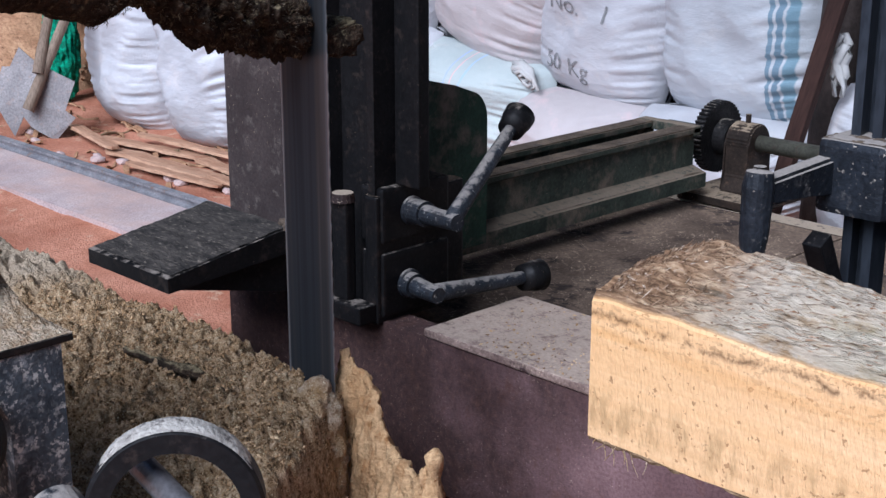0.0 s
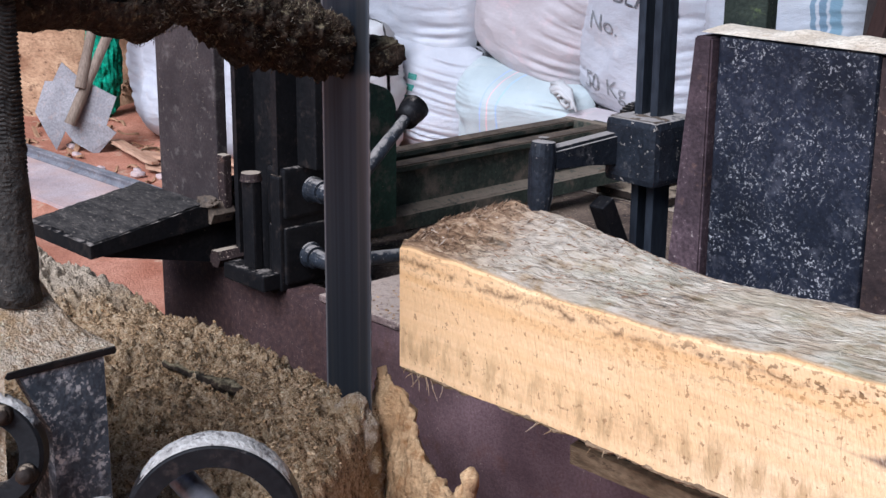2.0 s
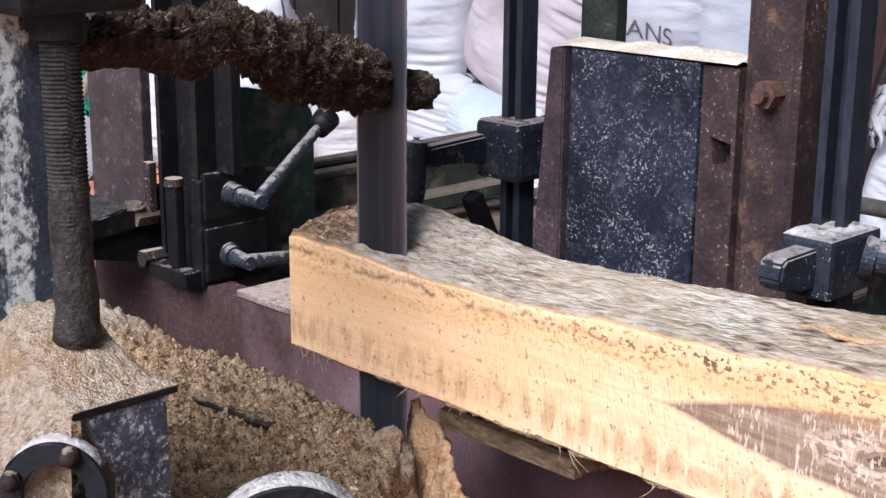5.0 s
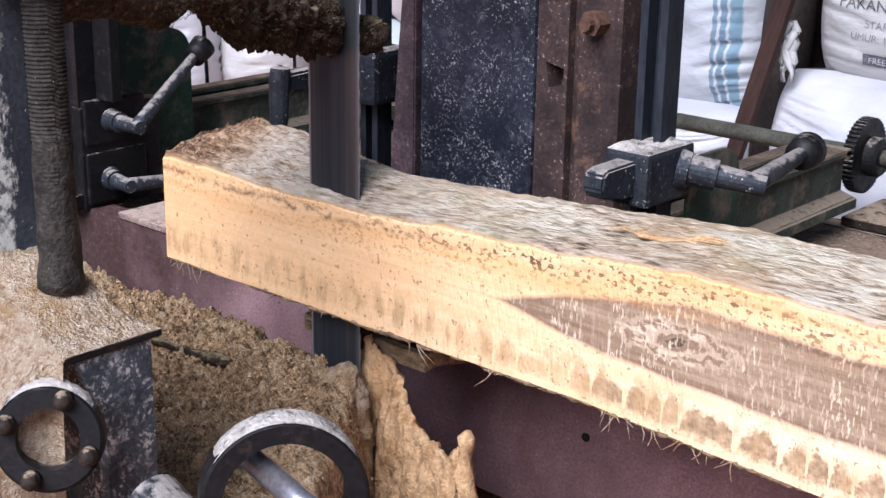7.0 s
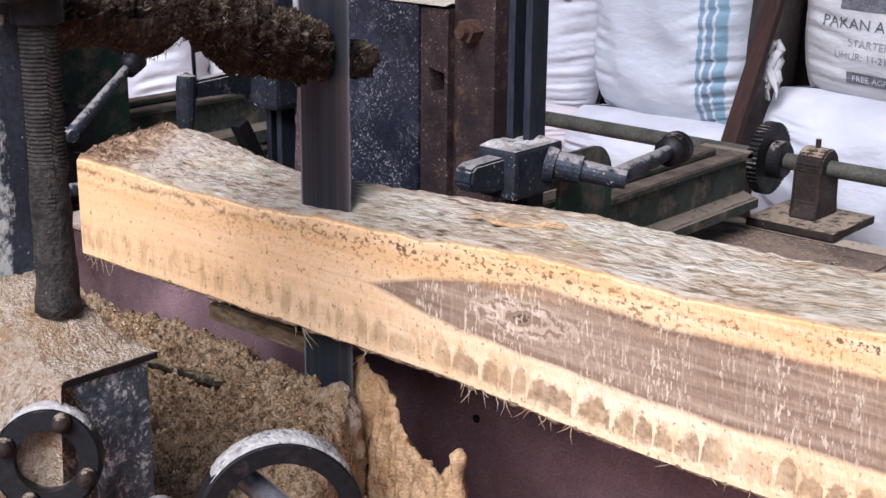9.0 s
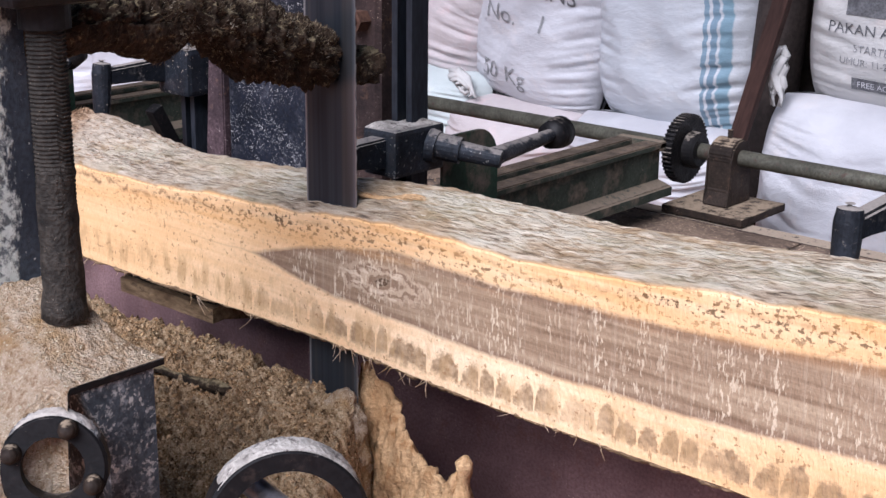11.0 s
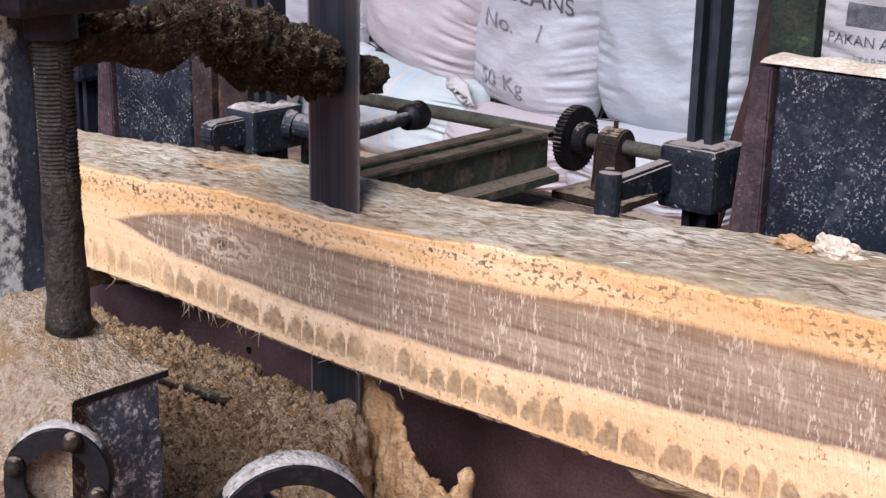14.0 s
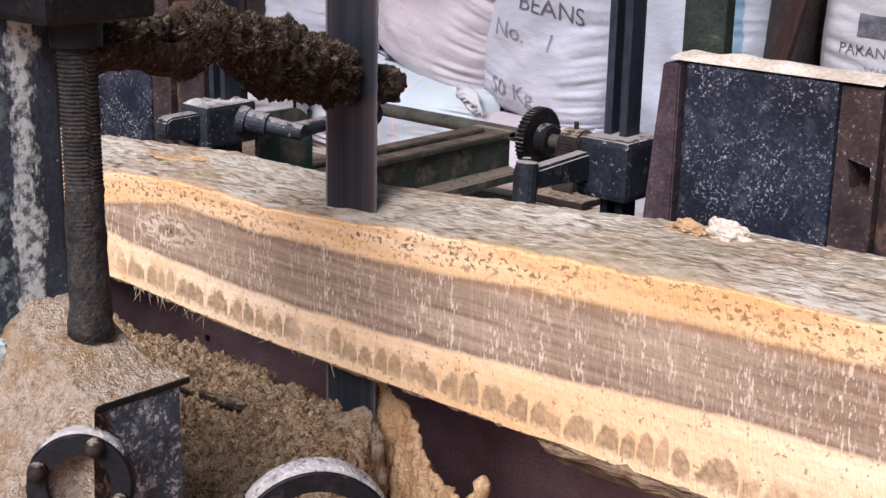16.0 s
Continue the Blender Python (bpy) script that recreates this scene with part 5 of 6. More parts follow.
def build_base():
    t = thing("saw_base", (0.2, -0.7, -0.3), "black cast saw base buried in sawdust", "machine base")
    bm = bmesh.new()
    box(bm, -0.25, 0.398, -0.750, -0.615, 0.207, 0.216, 0.002)
    part("top_plate", bm, steel_black, t)
    bm = bmesh.new()
    box(bm, 0.20, 0.375, -0.635, -0.62, -0.35, 0.206, 0.004)
    part("end_plate", bm, flecked, t)
    bm = bmesh.new()
    prism(bm, [(-0.63, -0.35), (-0.63, 0.206), (-0.735, 0.206), (-0.70, 0.13), (-0.70, -0.35)], "x", 0.377, 0.395)
    part("side_plate", bm, flecked, t, "blue-grey plate flecked with white dust")
    bm = bmesh.new()
    def cover(x, y):
        p = Vector((x, y, 0))
        h = 0.2168 + 0.075 * math.exp(-((x - 0.21) / 0.13) ** 2 - ((y + 0.69) / 0.09) ** 2) * (1 + 0.25 * fbm(p, 9)) * smoothstep(0.395, 0.33, x) * smoothstep(-0.617, -0.645, y)
        fade = smoothstep(0.3975, 0.385, x) * smoothstep(-0.6155, -0.628, y)
        h += fade * (0.003 + 0.004 * abs(fbm(p, 30)) + 0.0025 * noise.noise(p * 120) + 0.002 * noise.noise(p * 260))
        if y < -0.75:
            h -= 0.9 * (-0.75 - y) * (1 + 0.3 * fbm(p, 12)) + 0.30 * smoothstep(0.362, 0.3975, x) * smoothstep(-0.752, -0.77, y)
        return h
    sheet(bm, -0.25, 0.3975, -0.95, -0.6155, 130, 90, cover)
    part("sawdust_cover", bm, sawdust_pale, t, "sawdust heaped on the base plate", smooth=True)


build_base()


def pulley(at, axis, r_out, r_in, thick, label, bosses):
    t = thing("pulley", at, label, "pulley")
    bm = bmesh.new()
    disc(bm, at, axis, r_out, r_in, thick, 64, 0.004)
    part("rim", bm, steel_black, t)
    a, u = frame_of(axis)
    n = Vector(axis).normalized()
    bm = bmesh.new()
    m = 30
    rows = []
    for k in range(m + 1):
        th = radians(35) + radians(115) * k / m
        d = math.cos(th) * a + math.sin(th) * u
        if d.z < 0:
            d = math.cos(th) * a - math.sin(th) * u
        fade = math.sin(math.pi * k / m) ** 0.5
        rows.append([bm.verts.new(Vector(at) + d * (r_out - 0.001 + 0.0055 * fade * math.sin(math.pi * j / 8) ** 0.5 * (1 + 0.9 * noise.noise(Vector((k * 0.9, j * 0.9, 0))))) + n * thick * (j / 8 - 0.5) * 0.96) for j in range(9)])
    for r0, r1 in zip(rows, rows[1:]):
        for j in range(8):
            bm.faces.new((r0[j], r0[j + 1], r1[j + 1], r1[j]))
    part("dust_layer", bm, dust_white if not bosses else flecked, t, "white dust on the rim", smooth=True)
    for k in range(bosses):
        th = 0.4 + k * 6.283 / bosses
        d = math.cos(th) * a + math.sin(th) * u
        c = Vector(at) + d * (r_out + r_in) / 2 + n * thick / 2
        bm = bmesh.new()
        bar(bm, c - n * 0.002, c + n * 0.012, 0.0125, 14, 0.010)
        ball(bm, c + n * 0.012, 0.0105, sub=2)
        part("boss", bm, bearing_iron, t, "rounded bolt head", smooth=True)
    return t


pulley((0.655, -0.655, 0.101), (0.80, -0.59, 0.08), 0.092, 0.068, 0.042, "black pulley rim with white sawdust on top", 0)
pulley((0.395, -0.775, 0.128), (0.72, -0.66, 0.22), 0.062, 0.036, 0.03, "black bolted flange beside the saw base", 4)


def build_spindle():
    t = thing("spindle", (0.70, -0.70, 0.08), "bright worn steel spindle through the pulley", "spindle")
    bm = bmesh.new()
    bar(bm, (0.60, -0.66, 0.135), (0.775, -0.665, 0.088), 0.0145, 24)
    part("rod", bm, bright_steel, t, smooth=True)
    bm = bmesh.new()
    bar(bm, (0.775, -0.665, 0.088), (0.80, -0.666, 0.081), 0.0165, 6)
    part("nut", bm, steel_black, t)
    bm = bmesh.new()
    bar(bm, (0.48, -0.70, 0.05), (0.62, -0.72, 0.02), 0.035, 24)
    part("housing", bm, cast_blue, t, "pale dusty housing")


build_spindle()


# ---- sawdust bank ----
def bank_height(x, y):
    p = Vector((x, y, 0))
    top = -0.098 - 0.03 * smoothstep(-0.1, 0.05, y) - 0.05 * smoothstep(-0.25, -0.7, y)
    lip = 0.035 + 0.014 * noise.noise(Vector((x * 4, 0, 0))) + 0.006 * noise.noise(Vector((x * 19, 0, 0)))
    fall = smoothstep(lip + 0.30, lip, y)
    edge = 0.13 + 0.75 * (-y) if y < 0 else 0.13 - 0.3 * y
    pit = smoothstep(edge + 0.08, edge - 0.02, x)
    pit *= smoothstep(-2.5, -1.3, x + 0.15 * noise.noise(p * 3)) * smoothstep(-1.08, -0.80, y + 0.05 * noise.noise(p * 5))
    h = GROUND - 0.02 + (top - GROUND + 0.02) * fall * pit
    if not (-1.5 < x < 0.8 and -0.85 < y < 0.2):
        return h + 0.014 * fbm(p, 7)
    cell = noise.voronoi((p + 0.014 * Vector((noise.noise(p * 20), noise.noise(p * 20 + Vector((5, 5, 5))), 0))) * 36)[0]
    cell2 = noise.voronoi(p * 95 + Vector((3, 1, 0)))[0]
    rough = 0.55 + 0.9 * max(0.0, noise.noise(p * 5) + 0.4)
    clump = 0.062 * (0.16 - cell[0] ** 2) + 0.030 * (0.16 - cell2[0] ** 2) + 0.009 * fbm(p, 28)
    return h + 0.014 * fbm(p, 7) + rough * clump + 0.003 * noise.noise(p * 160)


def build_bank():
    bm = bmesh.new()
    sheet(bm, -1.25, 0.62, -0.75, 0.16, 420, 205, bank_height)
    for a in ((-2.6, -1.25, -1.1, 0.45), (0.62, 0.95, -1.1, 0.45), (-1.25, 0.62, -1.1, -0.75), (-1.25, 0.62, 0.16, 0.45)):
        sheet(bm, a[0], a[1], a[2], a[3], 40, 30, bank_height)
    bmesh.ops.remove_doubles(bm, verts=bm.verts, dist=0.0005)
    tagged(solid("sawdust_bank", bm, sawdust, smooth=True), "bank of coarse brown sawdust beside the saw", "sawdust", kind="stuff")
    # caked ridge beside the blade's slot
    t = thing("sawdust_crust", (0.25, -0.02, -0.4), "caked orange-brown sawdust wall beside the blade", "sawdust crust")
    bm = bmesh.new()
    path = [(0.095, 0.044), (0.118, 0.040), (0.150, 0.034), (0.175, 0.026), (0.198, 0.018), (0.225, 0.010), (0.255, 0.002), (0.295, -0.01), (0.342, -0.02), (0.370, -0.024)]
    tops = [-0.062, -0.068, -0.084, -0.106, -0.130, -0.150, -0.164, -0.178, -0.178, -0.152]
    n = 110
    rows = []
    for k in range(n + 1):
        f = k / n * (len(path) - 1)
        i = min(int(f), len(path) - 2)
        a, b2 = path[i], path[i + 1]
        g = f - i
        x, y = a[0] + (b2[0] - a[0]) * g, a[1] + (b2[1] - a[1]) * g
        zt = tops[i] + (tops[i + 1] - tops[i]) * g + 0.012 * noise.noise(Vector((k * 0.19, 0, 0)))
        d = Vector((b2[0] - a[0], b2[1] - a[1], 0)).normalized()
        nrm = Vector((-d.y, d.x, 0))
        w = 0.012 + 0.006 * noise.noise(Vector((k * 0.11, 5, 0)))
        row = []
        for m in range(71):
            u = m / 35 - 1
            drop = abs(u) ** 1.15
            off = math.copysign(w * min(1.0, (drop * 6) ** 0.55) + 0.03 * drop, -u)
            q = Vector((x, y, zt - 0.36 * max(0.0, drop - 0.015))) + nrm * off
            q += nrm * (0.012 * fbm(q, 16) + 0.007 * fbm(q, 55) + 0.003 * noise.noise(q * 170)) + Vector((0, 0, 0.009 * fbm(q, 38) + 0.004 * noise.noise(q * 120)))
            row.append(bm.verts.new(q))
        rows.append(row)
    for r0, r1 in zip(rows, rows[1:]):
        for m in range(70):
            bm.faces.new((r0[m], r0[m + 1], r1[m + 1], r1[m]))
    bm.faces.new(rows[0])
    bm.faces.new(rows[-1])
    part("ridge", bm, sawdust_cake, t, smooth=True)
    bm = bmesh.new()
    sweep(bm, [(0.378, -0.025, -0.28), (0.376, -0.025, -0.20), (0.378, -0.025, -0.155), (0.381, -0.025, -0.136), (0.382, -0.025, -0.125)], [0.03, 0.018, 0.013, 0.011, 0.004], 16, 1, 0.008, 30)
    part("peak", bm, sawdust_cake, t, smooth=True)
    bm = bmesh.new()
    stem = [Vector((0.080 + 0.055 * (k / 40) ** 0.7, -0.060 + 0.02 * k / 40, -0.26 + 0.182 * k / 40)) for k in range(41)]
    sweep(bm, stem, [0.090 * (1 - k / 41) ** 0.8 + 0.003 for k in range(41)], 72, 1, 0.013, 34)
    part("peak", bm, sawdust_pale, t, smooth=True)


build_bank()


def build_crumbs():
    rng = random.Random(31)
    spots = []
    while len(spots) < 24000:
        x, y = rng.uniform(-0.85, 0.30), rng.uniform(-0.50, 0.06)
        if noise.noise(Vector((x * 9, y * 9, 3))) + rng.uniform(-0.5, 0.7) > 0 and x + rng.uniform(-0.1, 0.1) > -0.62:
            spots.append((x, y, bank_height(x, y)))
    tagged(solid("sawdust_crumbs", scatter(spots, 0.0008, 0.0040, 5), crumb_mat), "loose brown sawdust crumbs lying on the bank", "sawdust", kind="stuff")


build_crumbs()


def build_branch():
    bm = bmesh.new()
    pts = []
    for k in range(13):
        f = k / 12
        x, y = -0.235 + 0.19 * f, -0.178 + 0.043 * f + 0.002 * math.sin(f * 9)
        pts.append((x, y, -0.093 - 0.010 * f))
    sweep(bm, pts, [0.005, 0.006, 0.006, 0.007, 0.007, 0.007, 0.008, 0.009, 0.011, 0.013, 0.012, 0.009, 0.003], 10, 1, 0.004, 90)
    tagged(solid("branch", bm, crust, (-0.11, -0.145, -0.1), True), "short dark stick half buried in sawdust", "stick")


build_branch()


# ---- sacks ----
def sack_front(w, h, d, x, z, seed):
    """Depth of the front of a filled sack at x (from its middle) and z (from its foot)."""
    u = max(-0.999, min(0.999, x / (w / 2)))
    v = max(-0.999, min(0.999, (z - h / 2) / (h / 2)))
    k = (1 - abs(u) ** 2.5) * (1 - abs(v) ** 3.4)
    side = smoothstep(0.25, 0.9, abs(u))
    pleat = 1 - 2 * abs(noise.noise(Vector((x * 2.2, z * 40 - x * 2.5 + 6 * noise.noise(Vector((x * 2, z * 2, seed))), seed + 5))))
    fold = 1 - 2 * abs(noise.noise(Vector((x * 3.5 + z * 1.5, z * 4 - x * 3, seed + 9))))
    return -(d / 2) * max(0.0, k) ** 0.5 * (1.06 + 0.16 * noise.noise(Vector((x * 4, z * 4, seed))) + 0.12 * fold + 0.17 * pleat * (0.08 + side * (1.0 if x > 0 else 0.45)))


def sack(name, at, w, h, d, tilt, turn, mat, label, seed, lean=0):
    t = thing(name, at, label, "sack", "sacks stacked behind the carriage")
    bm = bmesh.new()
    nu, nv = 44, 120
    for side in (-1, 1):
        grid = []
        for i in range(nu + 1):
            row = []
            for j in range(nv + 1):
                a, b2 = -1 + 2 * i / nu, -1 + 2 * j / nv
                a, b2 = math.sin(a * math.pi / 2), math.sin(b2 * math.pi / 2)
                # rounded outline
                x = a * w / 2 * (1 - 0.10 * abs(b2) ** 4)
                z = h / 2 + b2 * h / 2 * (1 - 0.06 * abs(a) ** 4)
                y = sack_front(w, h, d, a * w / 2, h / 2 + b2 * h / 2, seed) * (1 if side < 0 else -1)
                row.append(bm.verts.new((x + at[0], y + at[1], z + at[2])))
            grid.append(row)
        for i in range(nu):
            for j in range(nv):
                bm.faces.new((grid[i][j], grid[i + 1][j], grid[i + 1][j + 1], grid[i][j + 1]))
    bmesh.ops.remove_doubles(bm, verts=bm.verts, dist=0.0008)
    part("sack_body", bm, mat, t, smooth=True)
    t.rotation_euler = (radians(lean), radians(tilt), radians(turn))
    t["size"] = (w, h, d, seed)
    return t


def word_mesh(text, size, bold):
    cu = bpy.data.curves.new("words", "FONT")
    cu.body, cu.size, cu.offset = text, size, bold
    ob = bpy.data.objects.new("words", cu)
    me = bpy.data.meshes.new_from_object(ob)
    bm = bmesh.new()
    bm.from_mesh(me)
    bpy.data.objects.remove(ob)
    bmesh.ops.triangulate(bm, faces=bm.faces)
    for k in range(2):
        bmesh.ops.subdivide_edges(bm, edges=[e for e in bm.edges if e.calc_length() > 0.02], cuts=1)
        bmesh.ops.triangulate(bm, faces=bm.faces)
    return bm, max(v.co.x for v in bm.verts)


def lettering(t, text, x, z, size, mat, bold=0.0, gap=0.35):
    """Printed words that follow the front of the sack t, centred on x; one mesh for each word."""
    w, h, d, seed = t["size"]
    o = ORIGIN[t]
    words = [(q, *word_mesh(q, size, bold)) for q in text.split()]
    at = x - (sum(q[2] for q in words) + gap * size * (len(words) - 1)) / 2
    for q, bm, width in words:
        for v in bm.verts:
            lx, lz = at + v.co.x, z + v.co.y
            v.co = Vector((lx, sack_front(w, h, d, lx, lz, seed) - 0.004, lz)) + o
        part("lettering", bm, mat, t, "printed word " + q.lower())
        at += width + gap * size


def print_bar(t, x, z, bw, bh, mat, label="printed bar"):
    w, h, d, seed = t["size"]
    o = ORIGIN[t]
    bm = bmesh.new()
    grid = [[bm.verts.new(Vector((x + bw * (i / 12 - 0.5), sack_front(w, h, d, x + bw * (i / 12 - 0.5), z + bh * (j / 3 - 0.5), seed) - 0.003, z + bh * (j / 3 - 0.5))) + o) for j in range(4)] for i in range(13)]
    for i in range(12):
        for j in range(3):
            bm.faces.new((grid[i][j], grid[i + 1][j], grid[i + 1][j + 1], grid[i][j + 1]))
    part("printed_bar", bm, mat, t, label)


def build_sacks():
    a = sack("sack", (-1.80, 3.00, -0.28), 0.66, 0.95, 0.36, 10, 0, sack_white, "upright white woven sack with grey printed words", 11)
    lettering(a, "BEANS", 0.07, 0.49, 0.10, ink_dark)
    lettering(a, "No. 1", -0.05, 0.355, 0.10, ink, gap=1.0)
    lettering(a, "50 Kg", -0.075, 0.112, 0.10, ink)
    sack("sack", (-1.10, 2.98, -0.27), 0.70, 0.98, 0.38, 1, 0, sack_band, "upright white sack with blue bands along one side", 12)
    c = sack("sack", (-0.05, 2.66, -0.03), 0.72, 0.85, 0.40, 3, 8, sack_cream, "upright printed feed sack, grey lettering on white", 13)
    lettering(c, "PAKAN AYAM PEDA", -0.045, 0.262, 0.047, ink_dark)
    lettering(c, "STARTER", -0.10, 0.208, 0.034, ink)
    lettering(c, "UMUR: 11-21 HARI", -0.085, 0.168, 0.031, ink)
    print_bar(c, -0.09, 0.108, 0.15, 0.038, ink_dark, "dark printed banner")
    lettering(c, "FREE AGP", -0.09, 0.098, 0.027, sack_white)
    print_bar(c, 0.0, 0.355, 0.40, 0.07, ink_dark)
    sack("sack", (-2.42, 2.98, -0.17), 0.72, 0.80, 0.36, 22, 0, sack_pink, "pinkish white sack leaning with its mouth tied", 14)
    sack("sack", (-2.36, 2.92, -0.58), 0.74, 0.46, 0.42, 6, 0, sack_mint, "pale green-white sack with thin coloured lines", 15)
    sack("sack", (-1.82, 2.92, -0.58), 0.68, 0.34, 0.42, 2, 0, sack_pink, "squashed pinkish sack in the lower row", 16)
    sack("sack", (-1.12, 2.90, -0.58), 0.76, 0.36, 0.42, -1, 0, sack_white, "squashed white sack in the lower row", 17)
    sack("sack", (-0.08, 2.58, -0.58), 0.84, 0.60, 0.48, 2, 6, sack_white, "bulging plain white sack in the lower row", 18)
    sack("sack", (0.72, 2.62, -0.58), 0.80, 1.2, 0.42, 0, 10, sack_white, "tall white sack beside the feed sack", 19)
    sack("sack", (-3.99, 2.23, -0.60), 0.62, 0.88, 0.36, 2, -2, sack_white, "plain white sack standing on the soil", 20)
    sack("sack", (-3.33, 2.22, -0.60), 0.62, 0.90, 0.36, -3, 2, sack_white, "plain white sack leaning on its neighbour", 21)
    sack("sack", (-3.00, 2.52, -0.60), 0.44, 0.66, 0.30, -3, 0, sack_cream, "greyish sack at the end of the row", 22)
    sack("sack", (-3.05, 2.95, -0.2), 0.7, 0.9, 0.36, 5, 0, sack_white, "white sack behind the row", 23)
    d = sack("sack", (-3.02, 2.92, -0.58), 0.70, 0.56, 0.42, 8, 0, sack_white, "white sack with green printed bars in the lower row", 24)
    for k in range(6):
        print_bar(d, 0.10 + 0.006 * k, 0.16 + 0.05 * k, 0.045, 0.026, ink_green, "green printed mark")
    bm = bmesh.new()
    for k in range(5):
        ph = k * 1.3
        pts = [(-2.06 + 0.05 * math.sin(ph + f) + 0.02 * f, 2.80 - 0.01 * f, -0.16 - 0.012 * f + 0.03 * math.cos(ph + f * 1.2)) for f in range(5)]
        sweep(bm, pts, [0.012, 0.015, 0.012, 0.009, 0.004], 8, 1, 0.006, 40)
    tagged(solid("sack_tie", bm, sack_cream, (-2.06, 2.80, -0.16), True), "knotted cloth tie at a sack's mouth", "sack tie")
    bm = bmesh.new()
    knot = thing("twine_knot", (-0.405, 2.40, 0.1), "knotted pale twine on the sack's ear", "twine")
    for k in range(6):
        bm = bmesh.new()
        ph = k * 1.05
        pts = [(-0.395 + 0.020 * math.sin(ph + 0.8 * f), 2.40 + 0.01 * math.cos(ph), 0.165 - 0.032 * f + 0.02 * math.cos(ph * 2)) for f in range(6)]
        sweep(bm, pts, [0.012, 0.014, 0.012, 0.010, 0.008, 0.003], 8, 1, 0.005, 40)
        part("strand", bm, sack_cream, knot, smooth=True)


build_sacks()


# ---- small things ----
def build_stick():
    bm = bmesh.new()
    box(bm, -0.026, 0.026, -0.018, 0.018, 0, 1.7, 0.005)
    for v in bm.verts:
        v.co.x += 0.008 * math.sin(v.co.z * 3)
    ob = tagged(solid("leaning_batten", bm, old_wood), "dark red-brown wooden batten leaning on the sacks", "batten")
    ob.matrix_world = Matrix.Translation((-0.585, 2.28, -0.60)) @ Euler((radians(-4), radians(13), 0)).to_matrix().to_4x4()
    # dark roll shape filling the gap between two sacks, in the wall's material
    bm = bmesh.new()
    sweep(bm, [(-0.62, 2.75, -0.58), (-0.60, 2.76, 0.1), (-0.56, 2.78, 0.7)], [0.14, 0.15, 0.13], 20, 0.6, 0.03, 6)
    tagged(solid("dark_roll", bm, wall_dark, (-0.6, 2.76, -0.58), True), "dark upright roll shape between the sacks", "plastic roll")


build_stick()


def build_shovel(blade, depth, grip, label):
    t = thing("shovel", (-4.05, 1.75, GROUND), label, "shovel")
    turn = Matrix.Translation((-4.05, 1.75, 0)) @ Matrix.Rotation(radians(44), 4, "Z")
    bm = bmesh.new()
    prism(bm, blade, "y", depth, depth + 0.005)
    bmesh.ops.subdivide_edges(bm, edges=bm.edges[:], cuts=3, use_grid_fill=True)
    for v in bm.verts:
        v.co.y += 0.12 * (v.co.z + 0.6) + 0.015 * noise.noise(v.co * 5)
    bm.transform(turn)
    part("blade", bm, shovel_steel, t, "dull grey steel blade")
    if grip:
        bm = bmesh.new()
        n = 10
        a, b2 = Vector((grip[0], depth - 0.03, grip[1])), Vector((grip[2], depth + 0.16, grip[3]))
        sweep(bm, [a.lerp(b2, k / n) for k in range(n + 1)], [0.027] * 3 + [0.023] * (n - 2), 14)
        bm.transform(turn)
        part("handle", bm, handle_wood, t, "worn wooden handle")


build_shovel([(0.137, -0.343), (0.089, -0.473), (0.135, -0.506), (0.038, -0.613), (-0.07, -0.55), (-0.145, -0.443), (-0.093, -0.346), (0.009, -0.279)], 0.0, (-0.07, -0.463, 0.17, 0.12), "old spade with a wooden handle leaning on the sacks")
build_shovel([(-0.126, -0.193), (-0.172, -0.281), (-0.209, -0.281), (-0.259, -0.422), (-0.162, -0.60), (-0.09, -0.46), (-0.021, -0.279), (-0.07, -0.243)], 0.03, (-0.02, -0.30, 0.06, 0.2), "grey spade behind another spade")


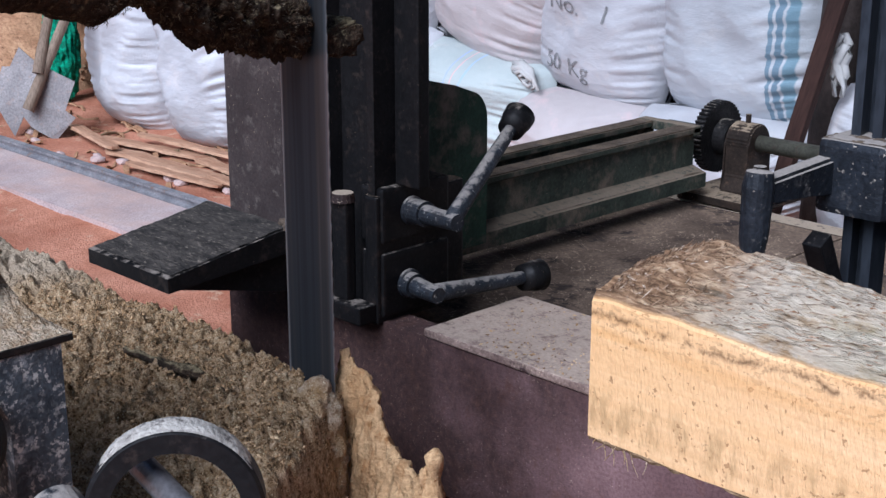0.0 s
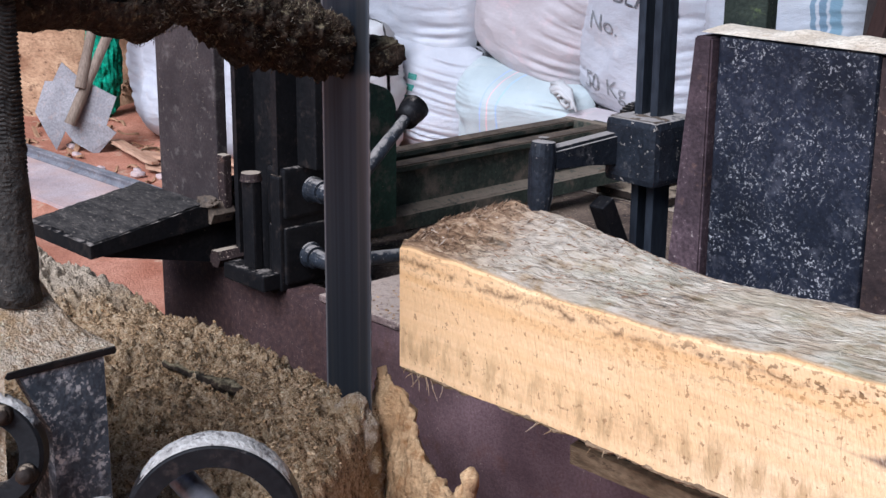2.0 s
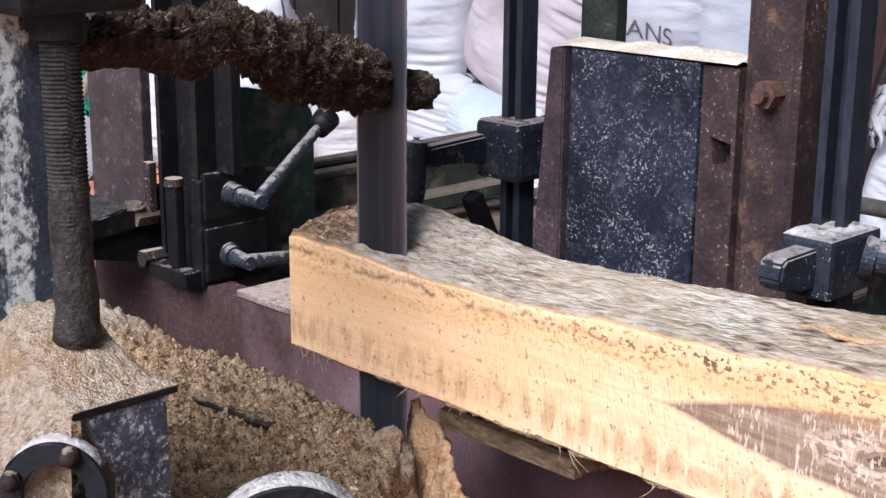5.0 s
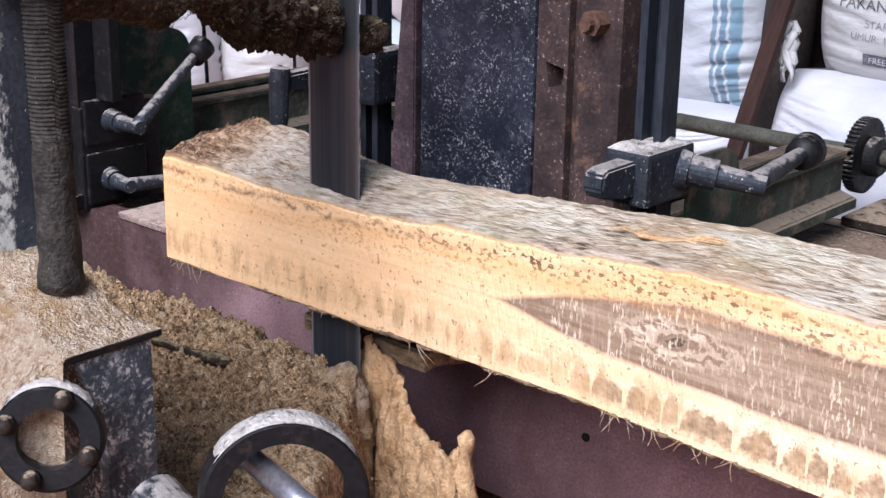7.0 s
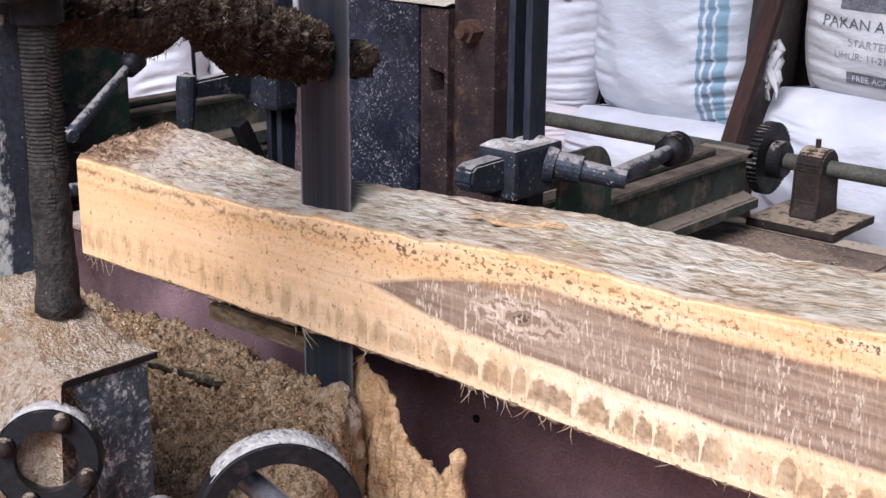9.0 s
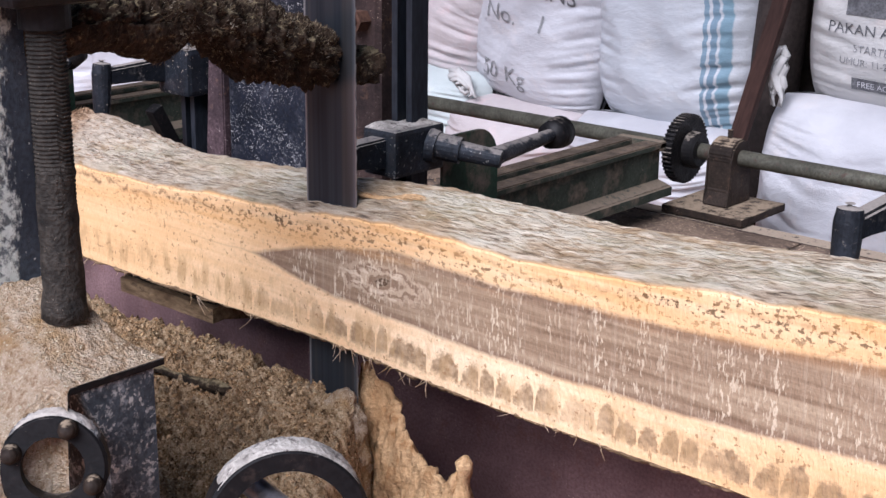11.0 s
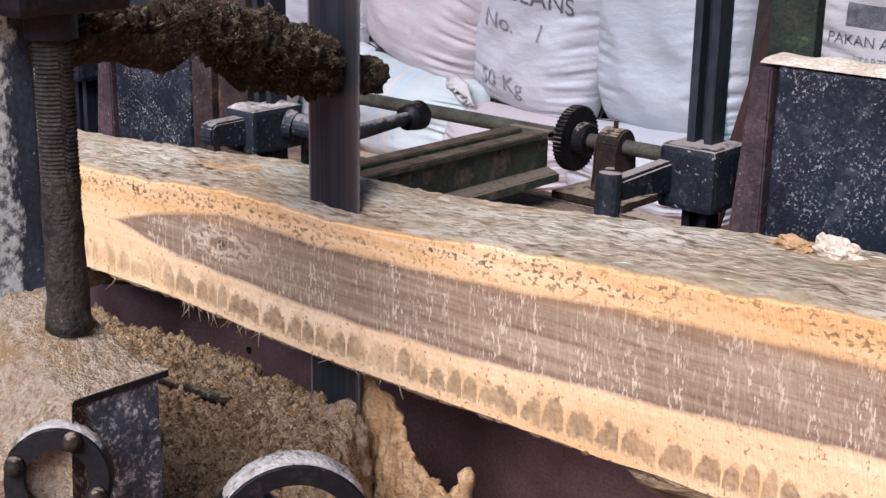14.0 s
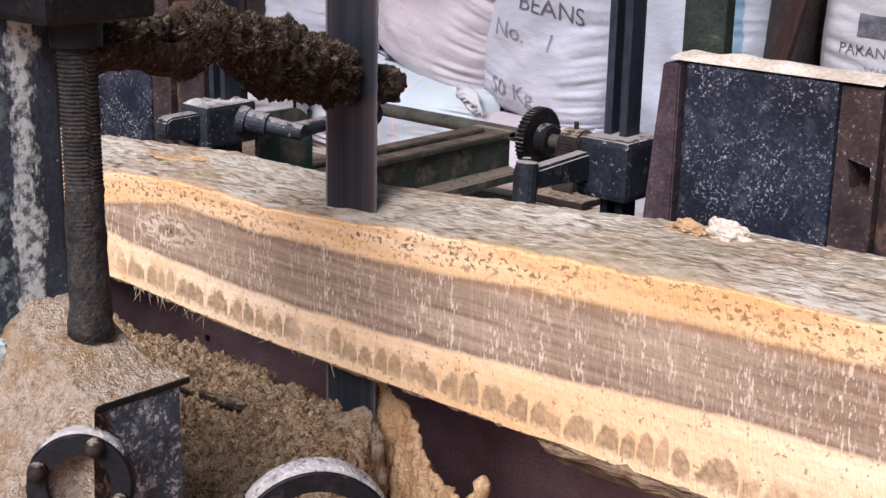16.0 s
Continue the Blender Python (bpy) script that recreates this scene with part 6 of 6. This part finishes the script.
def build_litter():
    rng = random.Random(21)
    meshes = []
    for k in range(6):
        bm = bmesh.new()
        l, w, h = rng.uniform(0.08, 0.26), rng.uniform(0.012, 0.035), rng.uniform(0.006, 0.014)
        n = 8
        rows = []
        for i in range(n + 1):
            x = l * (i / n - 0.5)
            ww = w * (0.6 + 0.4 * math.sin(math.pi * (0.1 + 0.8 * i / n))) * (1 + 0.3 * noise.noise(Vector((i * 0.7, k * 5, 0))))
            zz = 0.01 * math.sin(i * 0.6 + k)
            rows.append([bm.verts.new(q) for q in ((x, -ww / 2, zz), (x, ww / 2, zz), (x, ww / 2 * 0.8, zz + h), (x, -ww / 2 * 0.8, zz + h))])
        for r0, r1 in zip(rows, rows[1:]):
            for j in range(4):
                bm.faces.new((r0[j], r0[(j + 1) % 4], r1[(j + 1) % 4], r1[j]))
        bm.faces.new(rows[0])
        bm.faces.new(rows[-1])
        bmesh.ops.recalc_face_normals(bm, faces=bm.faces)
        me = bpy.data.meshes.new("wood_offcut")
        bm.to_mesh(me)
        bm.free()
        me.materials.append((bark, bark_dark, bark)[k % 3])
        meshes.append(me)
    for k in range(120):
        ob = new("wood_offcut", meshes[rng.randrange(6)])
        x = rng.uniform(-5.0, -2.3) if k < 70 else rng.uniform(-5.8, -4.75)
        y = rng.uniform(1.58, 2.2) if k < 70 else rng.uniform(1.95, 2.5)
        z = ground_height(x, y) + (0.004 if k < 70 else 0.02 + 0.5 * max(0.0, -x - 4.8) * smoothstep(1.9, 2.3, y))
        ob.matrix_world = pose(x, y, z, rng.gauss(0, 6), rng.gauss(0, 8), rng.gauss(-20, 35))
        tagged(ob, "dry reddish wood offcut lying on the soil", "wood offcut", "offcuts beside the rail")
    for k, (x, y, l, w, a) in enumerate(((-3.10, 1.80, 0.95, 0.10, 1), (-2.75, 1.92, 0.80, 0.08, -6), (-3.45, 1.93, 0.70, 0.07, 8), (-2.95, 1.70, 0.60, 0.05, 4), (-3.75, 1.82, 0.55, 0.06, -12), (-2.45, 1.76, 0.7, 0.06, -3), (-3.20, 2.0, 0.85, 0.06, 3))):
        bm = bmesh.new()
        n = 16
        rows = []
        for i in range(n + 1):
            u = l * (i / n - 0.5)
            lo, hi = (w / 2 * (1 + 0.35 * noise.noise(Vector((i * 0.5, k * 3, o)))) * (0.55 if i in (0, n) else 1) for o in (0, 9))
            h = 0.012 + 0.006 * noise.noise(Vector((i * 0.4, k, 4)))
            rows.append([bm.verts.new(q) for q in ((u, -lo, 0), (u, hi, 0), (u, hi * 0.85, h), (u, -lo * 0.85, h))])
        for r0, r1 in zip(rows, rows[1:]):
            for j in range(4):
                bm.faces.new((r0[j], r0[(j + 1) % 4], r1[(j + 1) % 4], r1[j]))
        bm.faces.new(rows[0])
        bm.faces.new(rows[-1])
        ob = solid("split_stick", bm, slab_wood)
        ob.matrix_world = pose(x, y, ground_height(x, y) + 0.018 + 0.004 * k, 0, 0, a)
        tagged(ob, "long split stick of reddish wood lying on the soil", "wood stick", "sticks beside the rail")
    for k in range(14):
        bm = bmesh.new()
        ball(bm, (0, 0, 0), rng.uniform(0.012, 0.032), 1.2, 1, 0.7, 2, 0.4, 60)
        ob = solid("pebble", bm, concrete)
        x, y = rng.uniform(-4.3, -2.4), rng.uniform(1.55, 1.75)
        ob.location = (x, y, ground_height(x, y) + 0.008)
        tagged(ob, "small grey stone beside the rail", "stone", "stones beside the rail")
    bm = bmesh.new()
    sheet(bm, -6.2, -4.75, 1.9, 2.9, 60, 50, lambda x, y: GROUND - 0.02 + 0.75 * smoothstep(-4.75, -5.3, x) * smoothstep(1.9, 2.4, y) + 0.03 * fbm(Vector((x, y, 0)), 7))
    tagged(solid("bark_heap", bm, bark, smooth=False), "heap of brown bark and offcuts", "bark heap", kind="stuff")
    bm = bmesh.new()
    ball(bm, (-4.66, 2.20, -0.25), 0.13, 0.75, 0.6, 2.4, 5, 0.25, 30)
    tagged(solid("net_bag", bm, net_green, (-4.66, 2.20, -0.58), True), "bright green net bag behind the shovel", "net bag")


build_litter()


def motions():
    for ob in MOVERS:
        o = ORIGIN[ob]
        walk(ob, [(s, pose(o.x + dx, o.y, o.z)) for s, dx in TRAVEL])


motions()
